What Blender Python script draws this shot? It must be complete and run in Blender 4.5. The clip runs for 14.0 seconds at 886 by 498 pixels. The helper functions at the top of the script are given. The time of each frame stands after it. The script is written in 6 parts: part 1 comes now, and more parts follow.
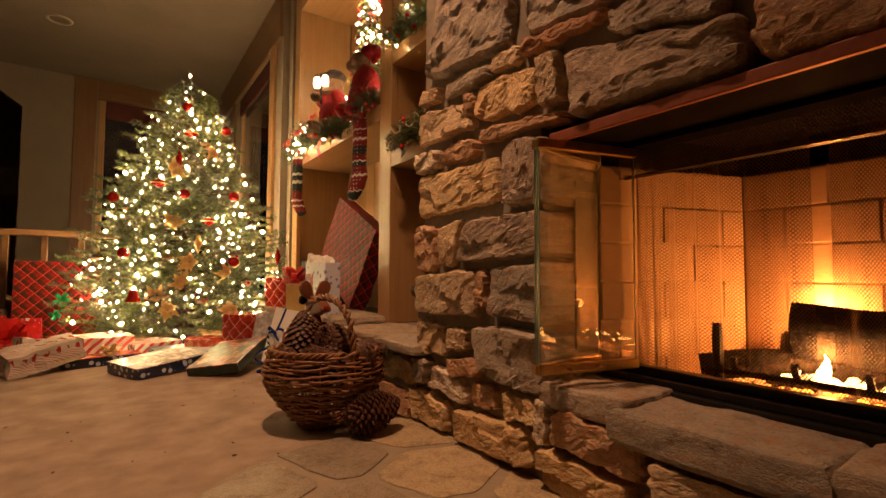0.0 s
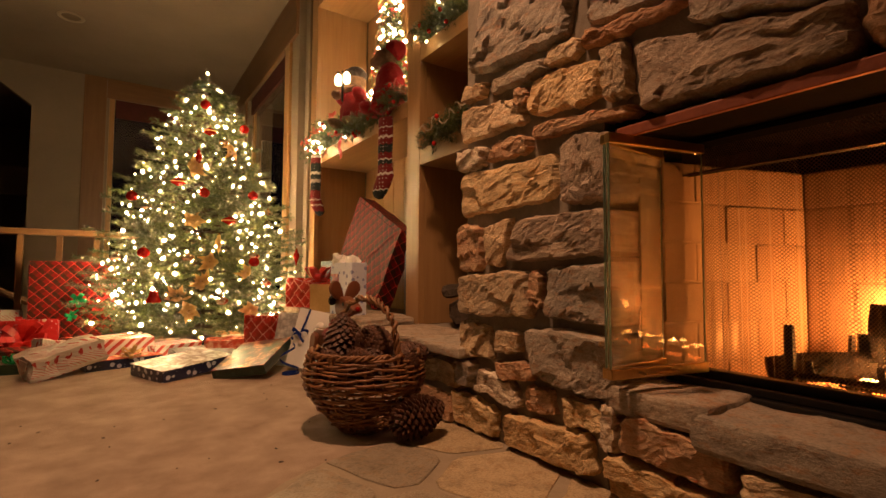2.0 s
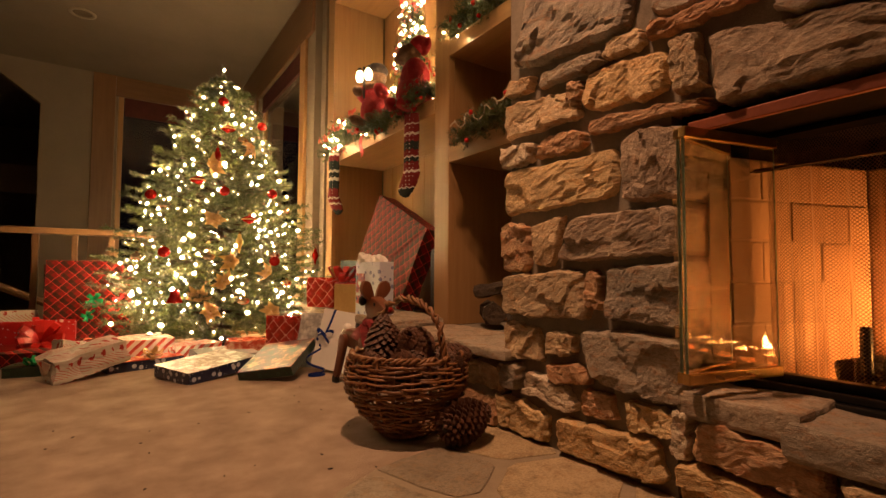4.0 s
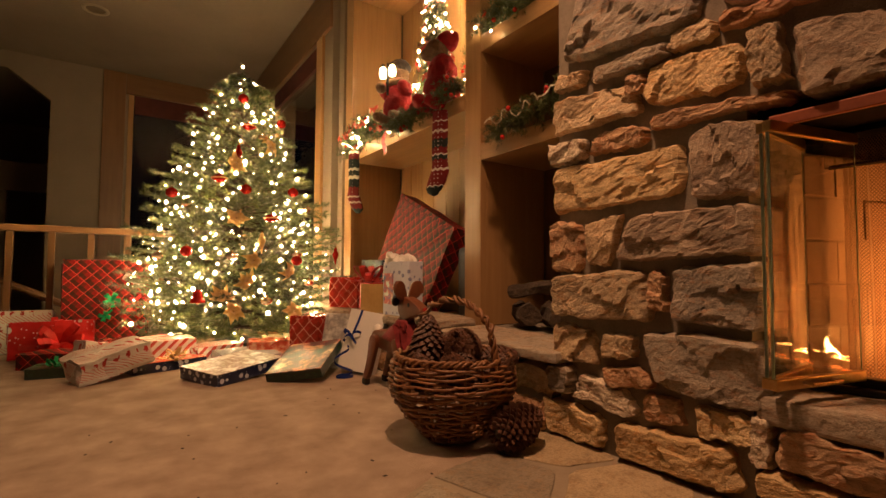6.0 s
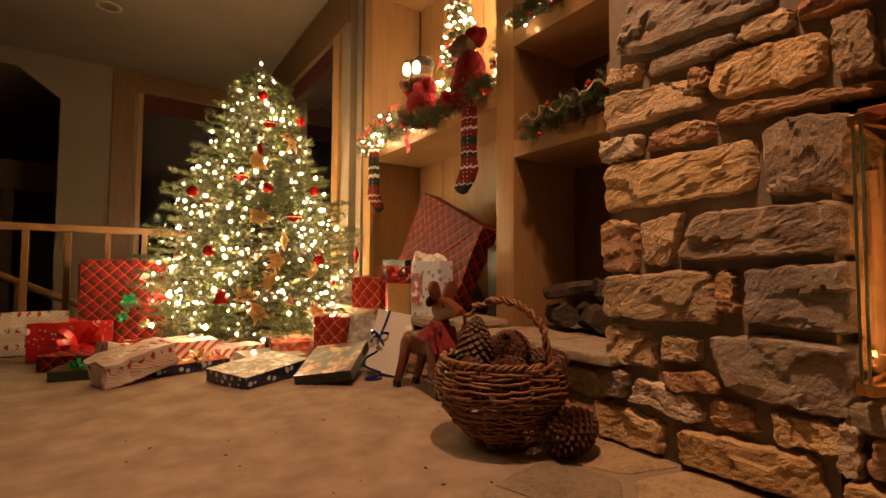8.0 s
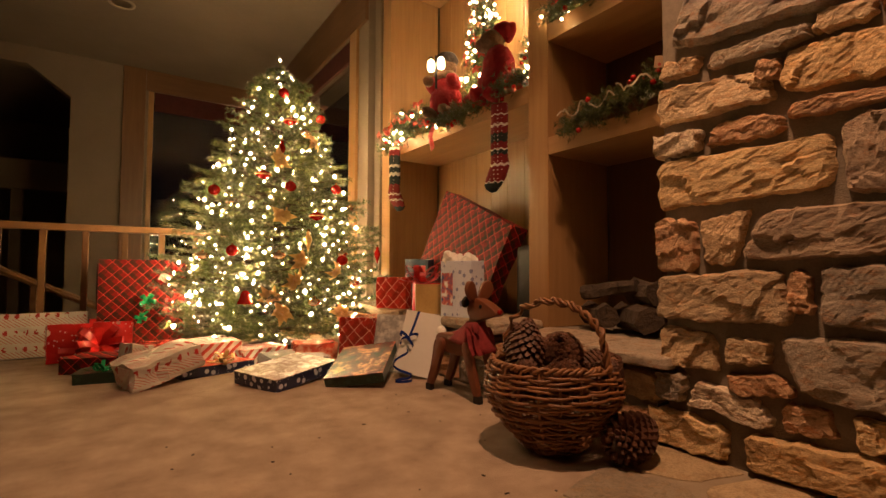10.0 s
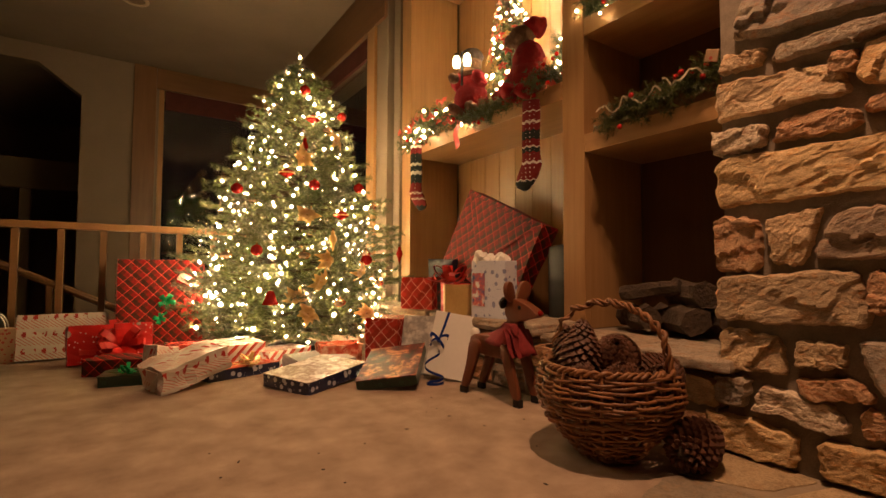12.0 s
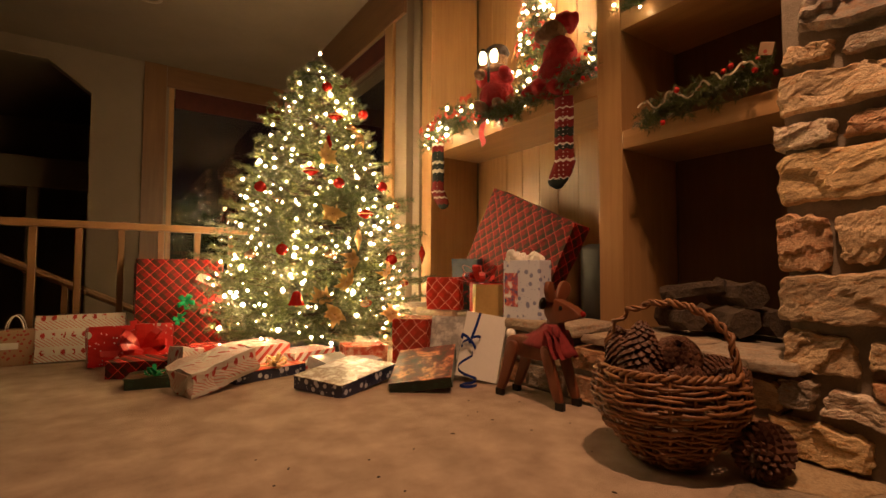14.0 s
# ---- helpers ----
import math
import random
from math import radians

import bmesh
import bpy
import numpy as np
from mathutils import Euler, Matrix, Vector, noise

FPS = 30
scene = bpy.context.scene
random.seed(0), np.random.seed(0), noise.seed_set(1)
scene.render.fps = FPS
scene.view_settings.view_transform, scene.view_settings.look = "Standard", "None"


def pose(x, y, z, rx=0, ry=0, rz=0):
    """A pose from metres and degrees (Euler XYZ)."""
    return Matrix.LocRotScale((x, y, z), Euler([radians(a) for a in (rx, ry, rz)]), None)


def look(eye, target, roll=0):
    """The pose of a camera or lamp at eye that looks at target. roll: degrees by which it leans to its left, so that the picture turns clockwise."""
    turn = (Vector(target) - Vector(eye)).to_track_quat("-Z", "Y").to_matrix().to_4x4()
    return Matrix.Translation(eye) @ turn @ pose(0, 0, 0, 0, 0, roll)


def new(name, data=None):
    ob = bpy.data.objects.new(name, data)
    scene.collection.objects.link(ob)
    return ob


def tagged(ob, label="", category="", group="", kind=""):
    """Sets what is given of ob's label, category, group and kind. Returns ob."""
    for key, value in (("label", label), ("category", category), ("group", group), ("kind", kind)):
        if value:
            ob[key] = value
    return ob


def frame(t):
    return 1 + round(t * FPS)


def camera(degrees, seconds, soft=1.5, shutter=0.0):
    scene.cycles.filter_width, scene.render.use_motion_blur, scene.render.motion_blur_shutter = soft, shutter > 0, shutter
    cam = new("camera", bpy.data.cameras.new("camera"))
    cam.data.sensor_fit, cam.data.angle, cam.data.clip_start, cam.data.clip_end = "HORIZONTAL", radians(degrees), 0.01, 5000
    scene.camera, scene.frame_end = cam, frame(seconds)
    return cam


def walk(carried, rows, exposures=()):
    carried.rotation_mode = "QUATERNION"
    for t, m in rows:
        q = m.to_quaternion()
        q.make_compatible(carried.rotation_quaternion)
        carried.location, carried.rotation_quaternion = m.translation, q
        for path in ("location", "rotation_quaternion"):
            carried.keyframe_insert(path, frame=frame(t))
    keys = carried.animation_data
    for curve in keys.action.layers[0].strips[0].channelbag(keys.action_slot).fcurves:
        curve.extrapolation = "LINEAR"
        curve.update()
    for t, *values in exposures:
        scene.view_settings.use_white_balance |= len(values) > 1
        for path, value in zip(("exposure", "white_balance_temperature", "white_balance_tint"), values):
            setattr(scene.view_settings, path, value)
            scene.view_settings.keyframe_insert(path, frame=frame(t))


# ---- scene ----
cam = camera(85.6, 14.0, 1.5)
PATH = [
    (0, (0.099, -0.016, 0.578), (1.214, 1.642, 0.679), 0.3),
    (0.5, (0.07, 0.016, 0.58), (1.185, 1.674, 0.679), 0.2),
    (1, (0.045, 0.052, 0.581), (1.159, 1.71, 0.679), 0.2),
    (1.5, (0.018, 0.084, 0.579), (1.133, 1.741, 0.679), 0.3),
    (2, (-0.01, 0.118, 0.578), (1.106, 1.775, 0.679), 0.3),
    (2.5, (-0.035, 0.149, 0.581), (1.08, 1.807, 0.679), 0.3),
    (3, (-0.063, 0.182, 0.58), (1.053, 1.839, 0.678), 0.3),
    (5.5, (-0.197, 0.352, 0.583), (0.919, 2.009, 0.676), 0.2),
    (6, (-0.227, 0.386, 0.582), (0.89, 2.042, 0.676), 0.3),
    (6.5, (-0.251, 0.422, 0.582), (0.865, 2.078, 0.676), 0.3),
    (7, (-0.282, 0.455, 0.582), (0.836, 2.111, 0.675), 0.3),
    (7.5, (-0.305, 0.491, 0.582), (0.812, 2.147, 0.675), 0.3),
    (8, (-0.334, 0.525, 0.581), (0.784, 2.181, 0.675), 0.3),
    (10.5, (-0.468, 0.695, 0.584), (0.649, 2.351, 0.674), 0.2),
    (11, (-0.495, 0.73, 0.582), (0.623, 2.387, 0.674), 0.2),
    (11.5, (-0.521, 0.765, 0.583), (0.596, 2.421, 0.673), 0.2),
    (12, (-0.549, 0.798, 0.584), (0.568, 2.455, 0.674), 0.2),
    (12.5, (-0.578, 0.835, 0.582), (0.541, 2.491, 0.673), 0.2),
    (13, (-0.606, 0.87, 0.583), (0.514, 2.525, 0.673), 0.2),
    (13.5, (-0.632, 0.902, 0.583), (0.487, 2.557, 0.673), 0.2),
    (14, (-0.661, 0.938, 0.582), (0.459, 2.593, 0.672), 0.2),
]
walk(cam, [(t, look(eye, target, roll)) for t, eye, target, roll in PATH])

# ---- light ----
world = bpy.data.worlds.new("night")
scene.world = world
world.use_nodes = True
world.node_tree.nodes["Background"].inputs[0].default_value = (0.10, 0.13, 0.22, 1)
world.node_tree.nodes["Background"].inputs[1].default_value = 0.006


def lamp(name, kind, place, watts, colour, size, target=None, cone=None):
    data = bpy.data.lights.new(name, kind)
    data.energy, data.color = watts, colour
    if kind == "AREA":
        data.shape, data.size = "DISK", size
    else:
        data.shadow_soft_size = size
    if cone:
        data.spot_size, data.spot_blend = radians(cone), 0.9
    ob = new(name, data)
    ob.matrix_world = look(place, target) if target else Matrix.Translation(place)
    return ob


WARM = (1.0, 0.53, 0.28)
lamp("recessed_spot", "SPOT", (0.33, 1.28, 3.09), 268, WARM, 0.05, (0.50, 1.75, 0), 88)
lamp("recessed_spot", "SPOT", (-1.0, 1.2, 3.09), 26, WARM, 0.05, (-0.9, 2.4, 0), 140)
lamp("fire_glow", "POINT", (1.757, 0.50, 0.455), 20, (1.0, 0.33, 0.07), 0.02)

# ---- materials ----


def shader(name, rough=0.6, metal=0.0):
    m = bpy.data.materials.new(name)
    m.use_nodes = True
    b = m.node_tree.nodes["Principled BSDF"]
    b.inputs["Roughness"].default_value = rough
    b.inputs["Metallic"].default_value = metal
    return m, m.node_tree, b


def node(nt, kind, **inputs):
    n = nt.nodes.new(kind)
    for key, value in inputs.items():
        n.inputs[key.replace("_", " ")].default_value = value
    return n


def ramp(nt, source, stops):
    r = nt.nodes.new("ShaderNodeValToRGB")
    e = r.color_ramp.elements
    while len(e) < len(stops):
        e.new(0.5)
    for k, (p, c) in zip(e, stops):
        k.position, k.color = p, (*c, 1)
    nt.links.new(source, r.inputs[0])
    return r.outputs[0]


def coords(nt, stretch=(1, 1, 1), kind="Object"):
    t = nt.nodes.new("ShaderNodeTexCoord")
    m = node(nt, "ShaderNodeMapping")
    m.inputs["Scale"].default_value = stretch
    nt.links.new(t.outputs[kind], m.inputs[0])
    return m.outputs[0]


def blend(nt, fac, a, b, mode="MIX"):
    x = nt.nodes.new("ShaderNodeMix")
    x.data_type, x.blend_type = "RGBA", mode
    for value, slot in ((fac, 0), (a, 6), (b, 7)):
        if isinstance(value, (int, float)):
            x.inputs[slot].default_value = value
        elif isinstance(value, tuple):
            x.inputs[slot].default_value = (*value, 1)
        else:
            nt.links.new(value, x.inputs[slot])
    return x.outputs[2]


def noise_of(nt, vec, scale, detail=6, rough=0.6):
    n = node(nt, "ShaderNodeTexNoise", Scale=scale, Detail=detail, Roughness=rough)
    nt.links.new(vec, n.inputs["Vector"])
    return n.outputs["Fac"]


def bump(nt, b, height, strength, distance):
    n = node(nt, "ShaderNodeBump", Strength=strength, Distance=distance)
    nt.links.new(height, n.inputs["Height"])
    nt.links.new(n.outputs[0], b.inputs["Normal"])


def mottled(name, dark, light, scale=8, fine=90, rough=0.6, metal=0.0, relief=0.3, depth=0.002, stretch=(1, 1, 1), vary=0.0):
    """A surface whose colour runs between two tones at two scales."""
    m, nt, b = shader(name, rough, metal)
    v = coords(nt, stretch)
    big, small = noise_of(nt, v, scale, 4), noise_of(nt, v, fine, 3)
    c = ramp(nt, big, [(0.3, dark), (0.7, light)])
    c = blend(nt, 0.35, c, ramp(nt, small, [(0.3, dark), (0.7, light)]))
    if vary:
        info = nt.nodes.new("ShaderNodeObjectInfo")
        c = blend(nt, vary, c, ramp(nt, info.outputs["Random"], [(0, dark), (1, light)]))
    nt.links.new(c, b.inputs["Base Color"])
    bump(nt, b, small, relief, depth)
    return m


def wood(name, dark, light, axis=2, rough=0.4, grain=30):
    """Straight-grained timber along one axis."""
    m, nt, b = shader(name, rough)
    stretch = [1.0, 1.0, 1.0]
    stretch[axis] = 0.06
    v = coords(nt, tuple(stretch))
    g = noise_of(nt, v, grain, 5, 0.65)
    w = noise_of(nt, coords(nt), 1.6, 3)
    c = ramp(nt, g, [(0.25, dark), (0.75, light)])
    c = blend(nt, 0.3, c, ramp(nt, w, [(0.3, dark), (0.7, light)]))
    nt.links.new(c, b.inputs["Base Color"])
    bump(nt, b, g, 0.12, 0.001)
    return m


def glow(name, colour, strength):
    m, nt, b = shader(name, 0.3)
    b.inputs["Base Color"].default_value = (*colour, 1)
    b.inputs["Emission Color"].default_value = (*colour, 1)
    b.inputs["Emission Strength"].default_value = strength
    return m


def rock(name, tones, rough=0.75):
    """Split fieldstone: bedded tones, rust stains and a rough broken face."""
    m, nt, b = shader(name, rough)
    info = nt.nodes.new("ShaderNodeObjectInfo")
    v0 = coords(nt, (1, 1, 2.6))
    shift = node(nt, "ShaderNodeVectorMath")
    shift.operation = "ADD"
    spread = node(nt, "ShaderNodeVectorMath")
    spread.operation = "SCALE"
    spread.inputs[3].default_value = 37.0
    join = nt.nodes.new("ShaderNodeCombineXYZ")
    for k in range(3):
        nt.links.new(info.outputs["Random"], join.inputs[k])
    nt.links.new(join.outputs[0], spread.inputs[0])
    nt.links.new(v0, shift.inputs[0])
    nt.links.new(spread.outputs[0], shift.inputs[1])
    v = shift.outputs[0]
    big, mid, fine = noise_of(nt, v, 9, 5, 0.62), noise_of(nt, v, 26, 7, 0.7), noise_of(nt, v, 130, 5, 0.7)
    base = ramp(nt, big, [(0.34, tones[0]), (0.46, tones[1]), (0.62, tones[2])])
    base = blend(nt, 0.5, base, ramp(nt, info.outputs["Random"], [(0.0, tones[0]), (0.22, tones[1]), (0.6, tones[2]), (1, tones[3])]))
    stain = ramp(nt, mid, [(0.52, (0, 0, 0)), (0.62, (0.9, 0.9, 0.9))])
    base = blend(nt, stain, base, tones[3])
    dark = ramp(nt, noise_of(nt, v, 15, 8, 0.75), [(0.34, (0.38, 0.35, 0.33)), (0.50, (1, 1, 1))])
    base = blend(nt, 0.7, base, dark, "MULTIPLY")
    base = blend(nt, 0.7, base, ramp(nt, fine, [(0.34, (0.45, 0.42, 0.39)), (0.54, (1, 1, 1))]), "MULTIPLY")
    nt.links.new(base, b.inputs["Base Color"])
    crack = nt.nodes.new("ShaderNodeTexNoise")
    crack.noise_type = "RIDGED_MULTIFRACTAL"
    crack.inputs["Scale"].default_value = 21.0
    crack.inputs["Detail"].default_value = 7.0
    nt.links.new(v, crack.inputs["Vector"])
    height = blend(nt, 0.3, mid, crack.outputs["Fac"])
    height = blend(nt, 0.45, height, fine)
    bump(nt, b, height, 0.85, 0.012)
    return m


M_STONE = rock("tan_fieldstone", [(0.34, 0.255, 0.165), (0.58, 0.42, 0.25), (0.72, 0.54, 0.33), (0.52, 0.30, 0.14)])
M_OCHRE = rock("ochre_fieldstone", [(0.40, 0.26, 0.13), (0.68, 0.46, 0.22), (0.85, 0.64, 0.36), (0.66, 0.36, 0.13)])
M_GREY = rock("grey_fieldstone", [(0.19, 0.165, 0.145), (0.34, 0.28, 0.215), (0.46, 0.37, 0.27), (0.36, 0.21, 0.12)])
M_RUSTY = rock("rusty_fieldstone", [(0.30, 0.165, 0.09), (0.52, 0.29, 0.15), (0.60, 0.39, 0.23), (0.48, 0.20, 0.08)])
M_CREAM = rock("pale_fieldstone", [(0.40, 0.31, 0.23), (0.72, 0.59, 0.44), (0.85, 0.72, 0.54), (0.42, 0.25, 0.15)])
STONES = {"t": M_STONE, "o": M_OCHRE, "g": M_GREY, "r": M_RUSTY, "c": M_CREAM}
M_FLAG = rock("flagstone", [(0.36, 0.27, 0.165), (0.48, 0.36, 0.21), (0.56, 0.425, 0.255), (0.43, 0.29, 0.155)], 0.55)
M_MORTAR = mottled("mortar", (0.15, 0.12, 0.09), (0.27, 0.22, 0.165), 20, 200, 0.95, 0, 0.6, 0.004)
M_CARPET = mottled("carpet", (0.25, 0.17, 0.12), (0.54, 0.41, 0.30), 6.5, 300, 1.0, 0, 1.0, 0.006)
M_WALL = mottled("wall_paint", (0.18, 0.14, 0.098), (0.225, 0.178, 0.127), 2, 60, 0.8, 0, 0.1, 0.001)
M_CEIL = mottled("ceiling_paint", (0.19, 0.148, 0.105), (0.235, 0.188, 0.135), 2, 80, 0.9, 0, 0.15, 0.001)
M_PINE = wood("pine", (0.27, 0.145, 0.058), (0.41, 0.24, 0.105), 2, 0.28)
M_PINE_Y = wood("pine_across", (0.27, 0.145, 0.058), (0.41, 0.24, 0.105), 1, 0.32)
M_BALUSTER = wood("oak_baluster", (0.15, 0.078, 0.033), (0.24, 0.13, 0.06), 2, 0.4)
M_PINE_X = wood("oak_rail", (0.19, 0.098, 0.04), (0.30, 0.165, 0.075), 0, 0.35)
M_TRIM = wood("stained_trim", (0.125, 0.062, 0.027), (0.20, 0.105, 0.048), 2, 0.4)
M_TRIM_X = wood("stained_trim_across", (0.125, 0.062, 0.027), (0.20, 0.105, 0.048), 0, 0.4)
M_BARK = mottled("bark", (0.025, 0.016, 0.010), (0.085, 0.055, 0.033), 14, 60, 0.9, 0, 1.0, 0.01, (1, 1, 1))
M_CHAR = mottled("charred_wood", (0.012, 0.009, 0.007), (0.06, 0.04, 0.03), 14, 60, 0.9, 0, 0.9, 0.008)
M_CUTWOOD = wood("split_wood", (0.26, 0.16, 0.08), (0.42, 0.28, 0.15), 0, 0.8)
M_BLACK = mottled("black_iron", (0.012, 0.011, 0.010), (0.03, 0.027, 0.024), 12, 90, 0.45, 0.6, 0.2, 0.001)
# soot taken down to near black: shade above the opening is in the colour
M_SOOT_SHADE = mottled("soot_and_shade_black", (0.002, 0.0015, 0.001), (0.006, 0.0045, 0.0035), 9, 60, 0.95)
M_SOOT_SHADE.node_tree.nodes["Principled BSDF"].inputs["Specular IOR Level"].default_value = 0.05
# rusty steel, its red strengthened to carry the fire's light in the colour
M_FIRELIT_RUST = mottled("firelit_rusty_steel", (0.18, 0.04, 0.018), (0.32, 0.085, 0.035), 10, 90, 0.55, 0.3, 0.3, 0.001)
M_BRASS = mottled("aged_brass", (0.40, 0.24, 0.09), (0.62, 0.40, 0.16), 14, 120, 0.28, 1.0, 0.1, 0.0005)
M_FIREBRICK = mottled("firebrick", (0.30, 0.185, 0.11), (0.46, 0.31, 0.19), 7, 70, 0.9, 0, 0.5, 0.003, vary=0.4)
M_SOOT = mottled("soot_mortar", (0.26, 0.17, 0.105), (0.42, 0.29, 0.18), 9, 80, 0.95)
M_CHAIN = mottled("mesh_steel", (0.11, 0.07, 0.042), (0.22, 0.14, 0.085), 20, 90, 0.35, 0.7, 0.1, 0.0005)
M_WICKER = mottled("wicker", (0.11, 0.040, 0.014), (0.37, 0.165, 0.062), 22, 150, 0.5, 0, 0.4, 0.001, vary=0.5)
M_CONE = mottled("cone_scale", (0.026, 0.010, 0.006), (0.17, 0.066, 0.032), 30, 160, 0.6, 0, 0.4, 0.001, vary=0.4)
M_NEEDLE = mottled("needles", (0.012, 0.029, 0.008), (0.12, 0.136, 0.036), 14, 70, 0.36, 0, 0.0, 0.001)
M_BULB = glow("lit_bulb", (1.0, 0.64, 0.30), 600)
M_FLAME = glow("flame", (1.0, 0.40, 0.09), 280)
M_EMBER = glow("ember", (1.0, 0.26, 0.04), 3.0)
M_COAL = glow("hot_coals", (1.0, 0.42, 0.10), 16)


def glass_of(name, tint, rough=0.0):
    m, nt, b = shader(name, rough)
    b.inputs["Base Color"].default_value = (*tint, 1)
    b.inputs["Transmission Weight"].default_value = 1.0
    b.inputs["IOR"].default_value = 1.45
    return m


M_GLASS = glass_of("clear_glass", (0.95, 0.97, 0.95))
M_GLASS.node_tree.nodes["Principled BSDF"].inputs["IOR"].default_value = 1.7
M_PANE = glass_of("window_glass", (0.8, 0.82, 0.8))
M_PANE.node_tree.nodes["Principled BSDF"].inputs["IOR"].default_value = 1.75
M_GLASS_EDGE = glass_of("glass_edge", (0.30, 0.48, 0.36), 0.3)

# ---- building helpers ----


def part(name, bm, material, parent=None, label="", smooth=False):
    me = bpy.data.meshes.new(name)
    bm.normal_update()
    bm.to_mesh(me)
    bm.free()
    me.materials.append(material)
    if smooth:
        me.shade_smooth()
    ob = new(name, me)
    if parent:
        ob.parent = parent
    if label:
        tagged(ob, label)
    return ob


def part_py(name, verts, faces, material, parent=None, label="", smooth=False):
    me = bpy.data.meshes.new(name)
    me.from_pydata(verts, [], faces)
    me.update()
    me.materials.append(material)
    if smooth:
        me.shade_smooth()
    ob = new(name, me)
    if parent:
        ob.parent = parent
    if label:
        tagged(ob, label)
    return ob


def thing(name, m, label, category, group="", kind=""):
    ob = new(name)
    ob.empty_display_size = 0.05
    ob.matrix_world = m
    return tagged(ob, label, category, group, kind)


def box(x0, y0, z0, x1, y1, z1, edge=0.004, bm=None):
    """A box between two corners with its edges rounded."""
    bm = bm or bmesh.new()
    made = bmesh.ops.create_cube(bm, size=1)["verts"]
    for v in made:
        v.co = Vector(((x0 + x1) / 2 + v.co.x * (x1 - x0), (y0 + y1) / 2 + v.co.y * (y1 - y0), (z0 + z1) / 2 + v.co.z * (z1 - z0)))
    if edge:
        edges = {e for v in made for e in v.link_edges}
        bmesh.ops.bevel(bm, geom=list(edges), offset=edge, segments=2, affect="EDGES", profile=0.6)
    return bm


def tube(bm, points, radius, sides=6, closed=False, taper=None):
    """A round rod along points."""
    pts = [Vector(p) for p in points]
    n = len(pts)
    rings, last = [], None
    for i, p in enumerate(pts):
        a = pts[(i - 1) % n] if closed or i else p
        c = pts[(i + 1) % n] if closed or i < n - 1 else p
        d = (c - a).normalized()
        u = last - d * last.dot(d) if last else d.orthogonal()
        u.normalize()
        last = u
        w = d.cross(u)
        r = radius * (taper[i] if taper else 1)
        rings.append([bm.verts.new(p + (u * math.cos(k * math.tau / sides) + w * math.sin(k * math.tau / sides)) * r) for k in range(sides)])
    for i in range(n if closed else n - 1):
        a, c = rings[i], rings[(i + 1) % n]
        for k in range(sides):
            bm.faces.new((a[k], a[(k + 1) % sides], c[(k + 1) % sides], c[k]))
    if not closed:
        bm.faces.new(rings[0][::-1])
        bm.faces.new(rings[-1])
    return bm


def lathe(bm, profile, sides=16, place=(0, 0, 0)):
    """A turned form from (radius, height) pairs."""
    o, rings = Vector(place), []
    for r, z in profile:
        if r < 1e-5:
            rings.append([bm.verts.new(o + Vector((0, 0, z)))])
        else:
            rings.append([bm.verts.new(o + Vector((r * math.cos(k * math.tau / sides), r * math.sin(k * math.tau / sides), z))) for k in range(sides)])
    for a, c in zip(rings, rings[1:]):
        for k in range(sides):
            q = [a[k % len(a)], a[(k + 1) % sides % len(a)], c[(k + 1) % sides % len(c)], c[k % len(c)]]
            q = [v for i, v in enumerate(q) if v not in q[:i]]
            if len(q) > 2:
                bm.faces.new(q)
    return bm


def ellipsoid(bm, place, size, turn=(0, 0, 0), u=14, v=9):
    bmesh.ops.create_uvsphere(bm, u_segments=u, v_segments=v, radius=1, matrix=pose(*place, *turn) @ Matrix.Diagonal((*size, 1)))
    return bm


def rough_log(bm, a, c, radius, sides=12, seed=0):
    """A limb with an uneven, knotty outline."""
    a, c = Vector(a), Vector(c)
    d = (c - a).normalized()
    u = d.orthogonal().normalized()
    w = d.cross(u)
    rings = []
    for i in range(9):
        p = a.lerp(c, i / 8)
        ring = []
        for k in range(sides):
            q = k * math.tau / sides
            o = u * math.cos(q) + w * math.sin(q)
            ring.append(bm.verts.new(p + o * radius * (1 + 0.35 * noise.noise(o * 1.3 + Vector((seed * 7.1, i * 0.35, 0))))))
        rings.append(ring)
    for x, y in zip(rings, rings[1:]):
        for k in range(sides):
            bm.faces.new((x[k], x[(k + 1) % sides], y[(k + 1) % sides], y[k]))
    bm.faces.new(rings[0][::-1])
    bm.faces.new(rings[-1])
    return bm


# ---- soft toys ----
M_FUR = mottled("brown_fur", (0.07, 0.035, 0.018), (0.19, 0.10, 0.05), 30, 140, 0.95, 0, 0.9, 0.006)
M_COAT = mottled("red_felt", (0.15, 0.003, 0.006), (0.27, 0.006, 0.010), 14, 160, 0.95, 0, 0.4, 0.002)
M_DARKHAT = mottled("dark_felt", (0.02, 0.014, 0.012), (0.06, 0.04, 0.03), 20, 120, 0.95)


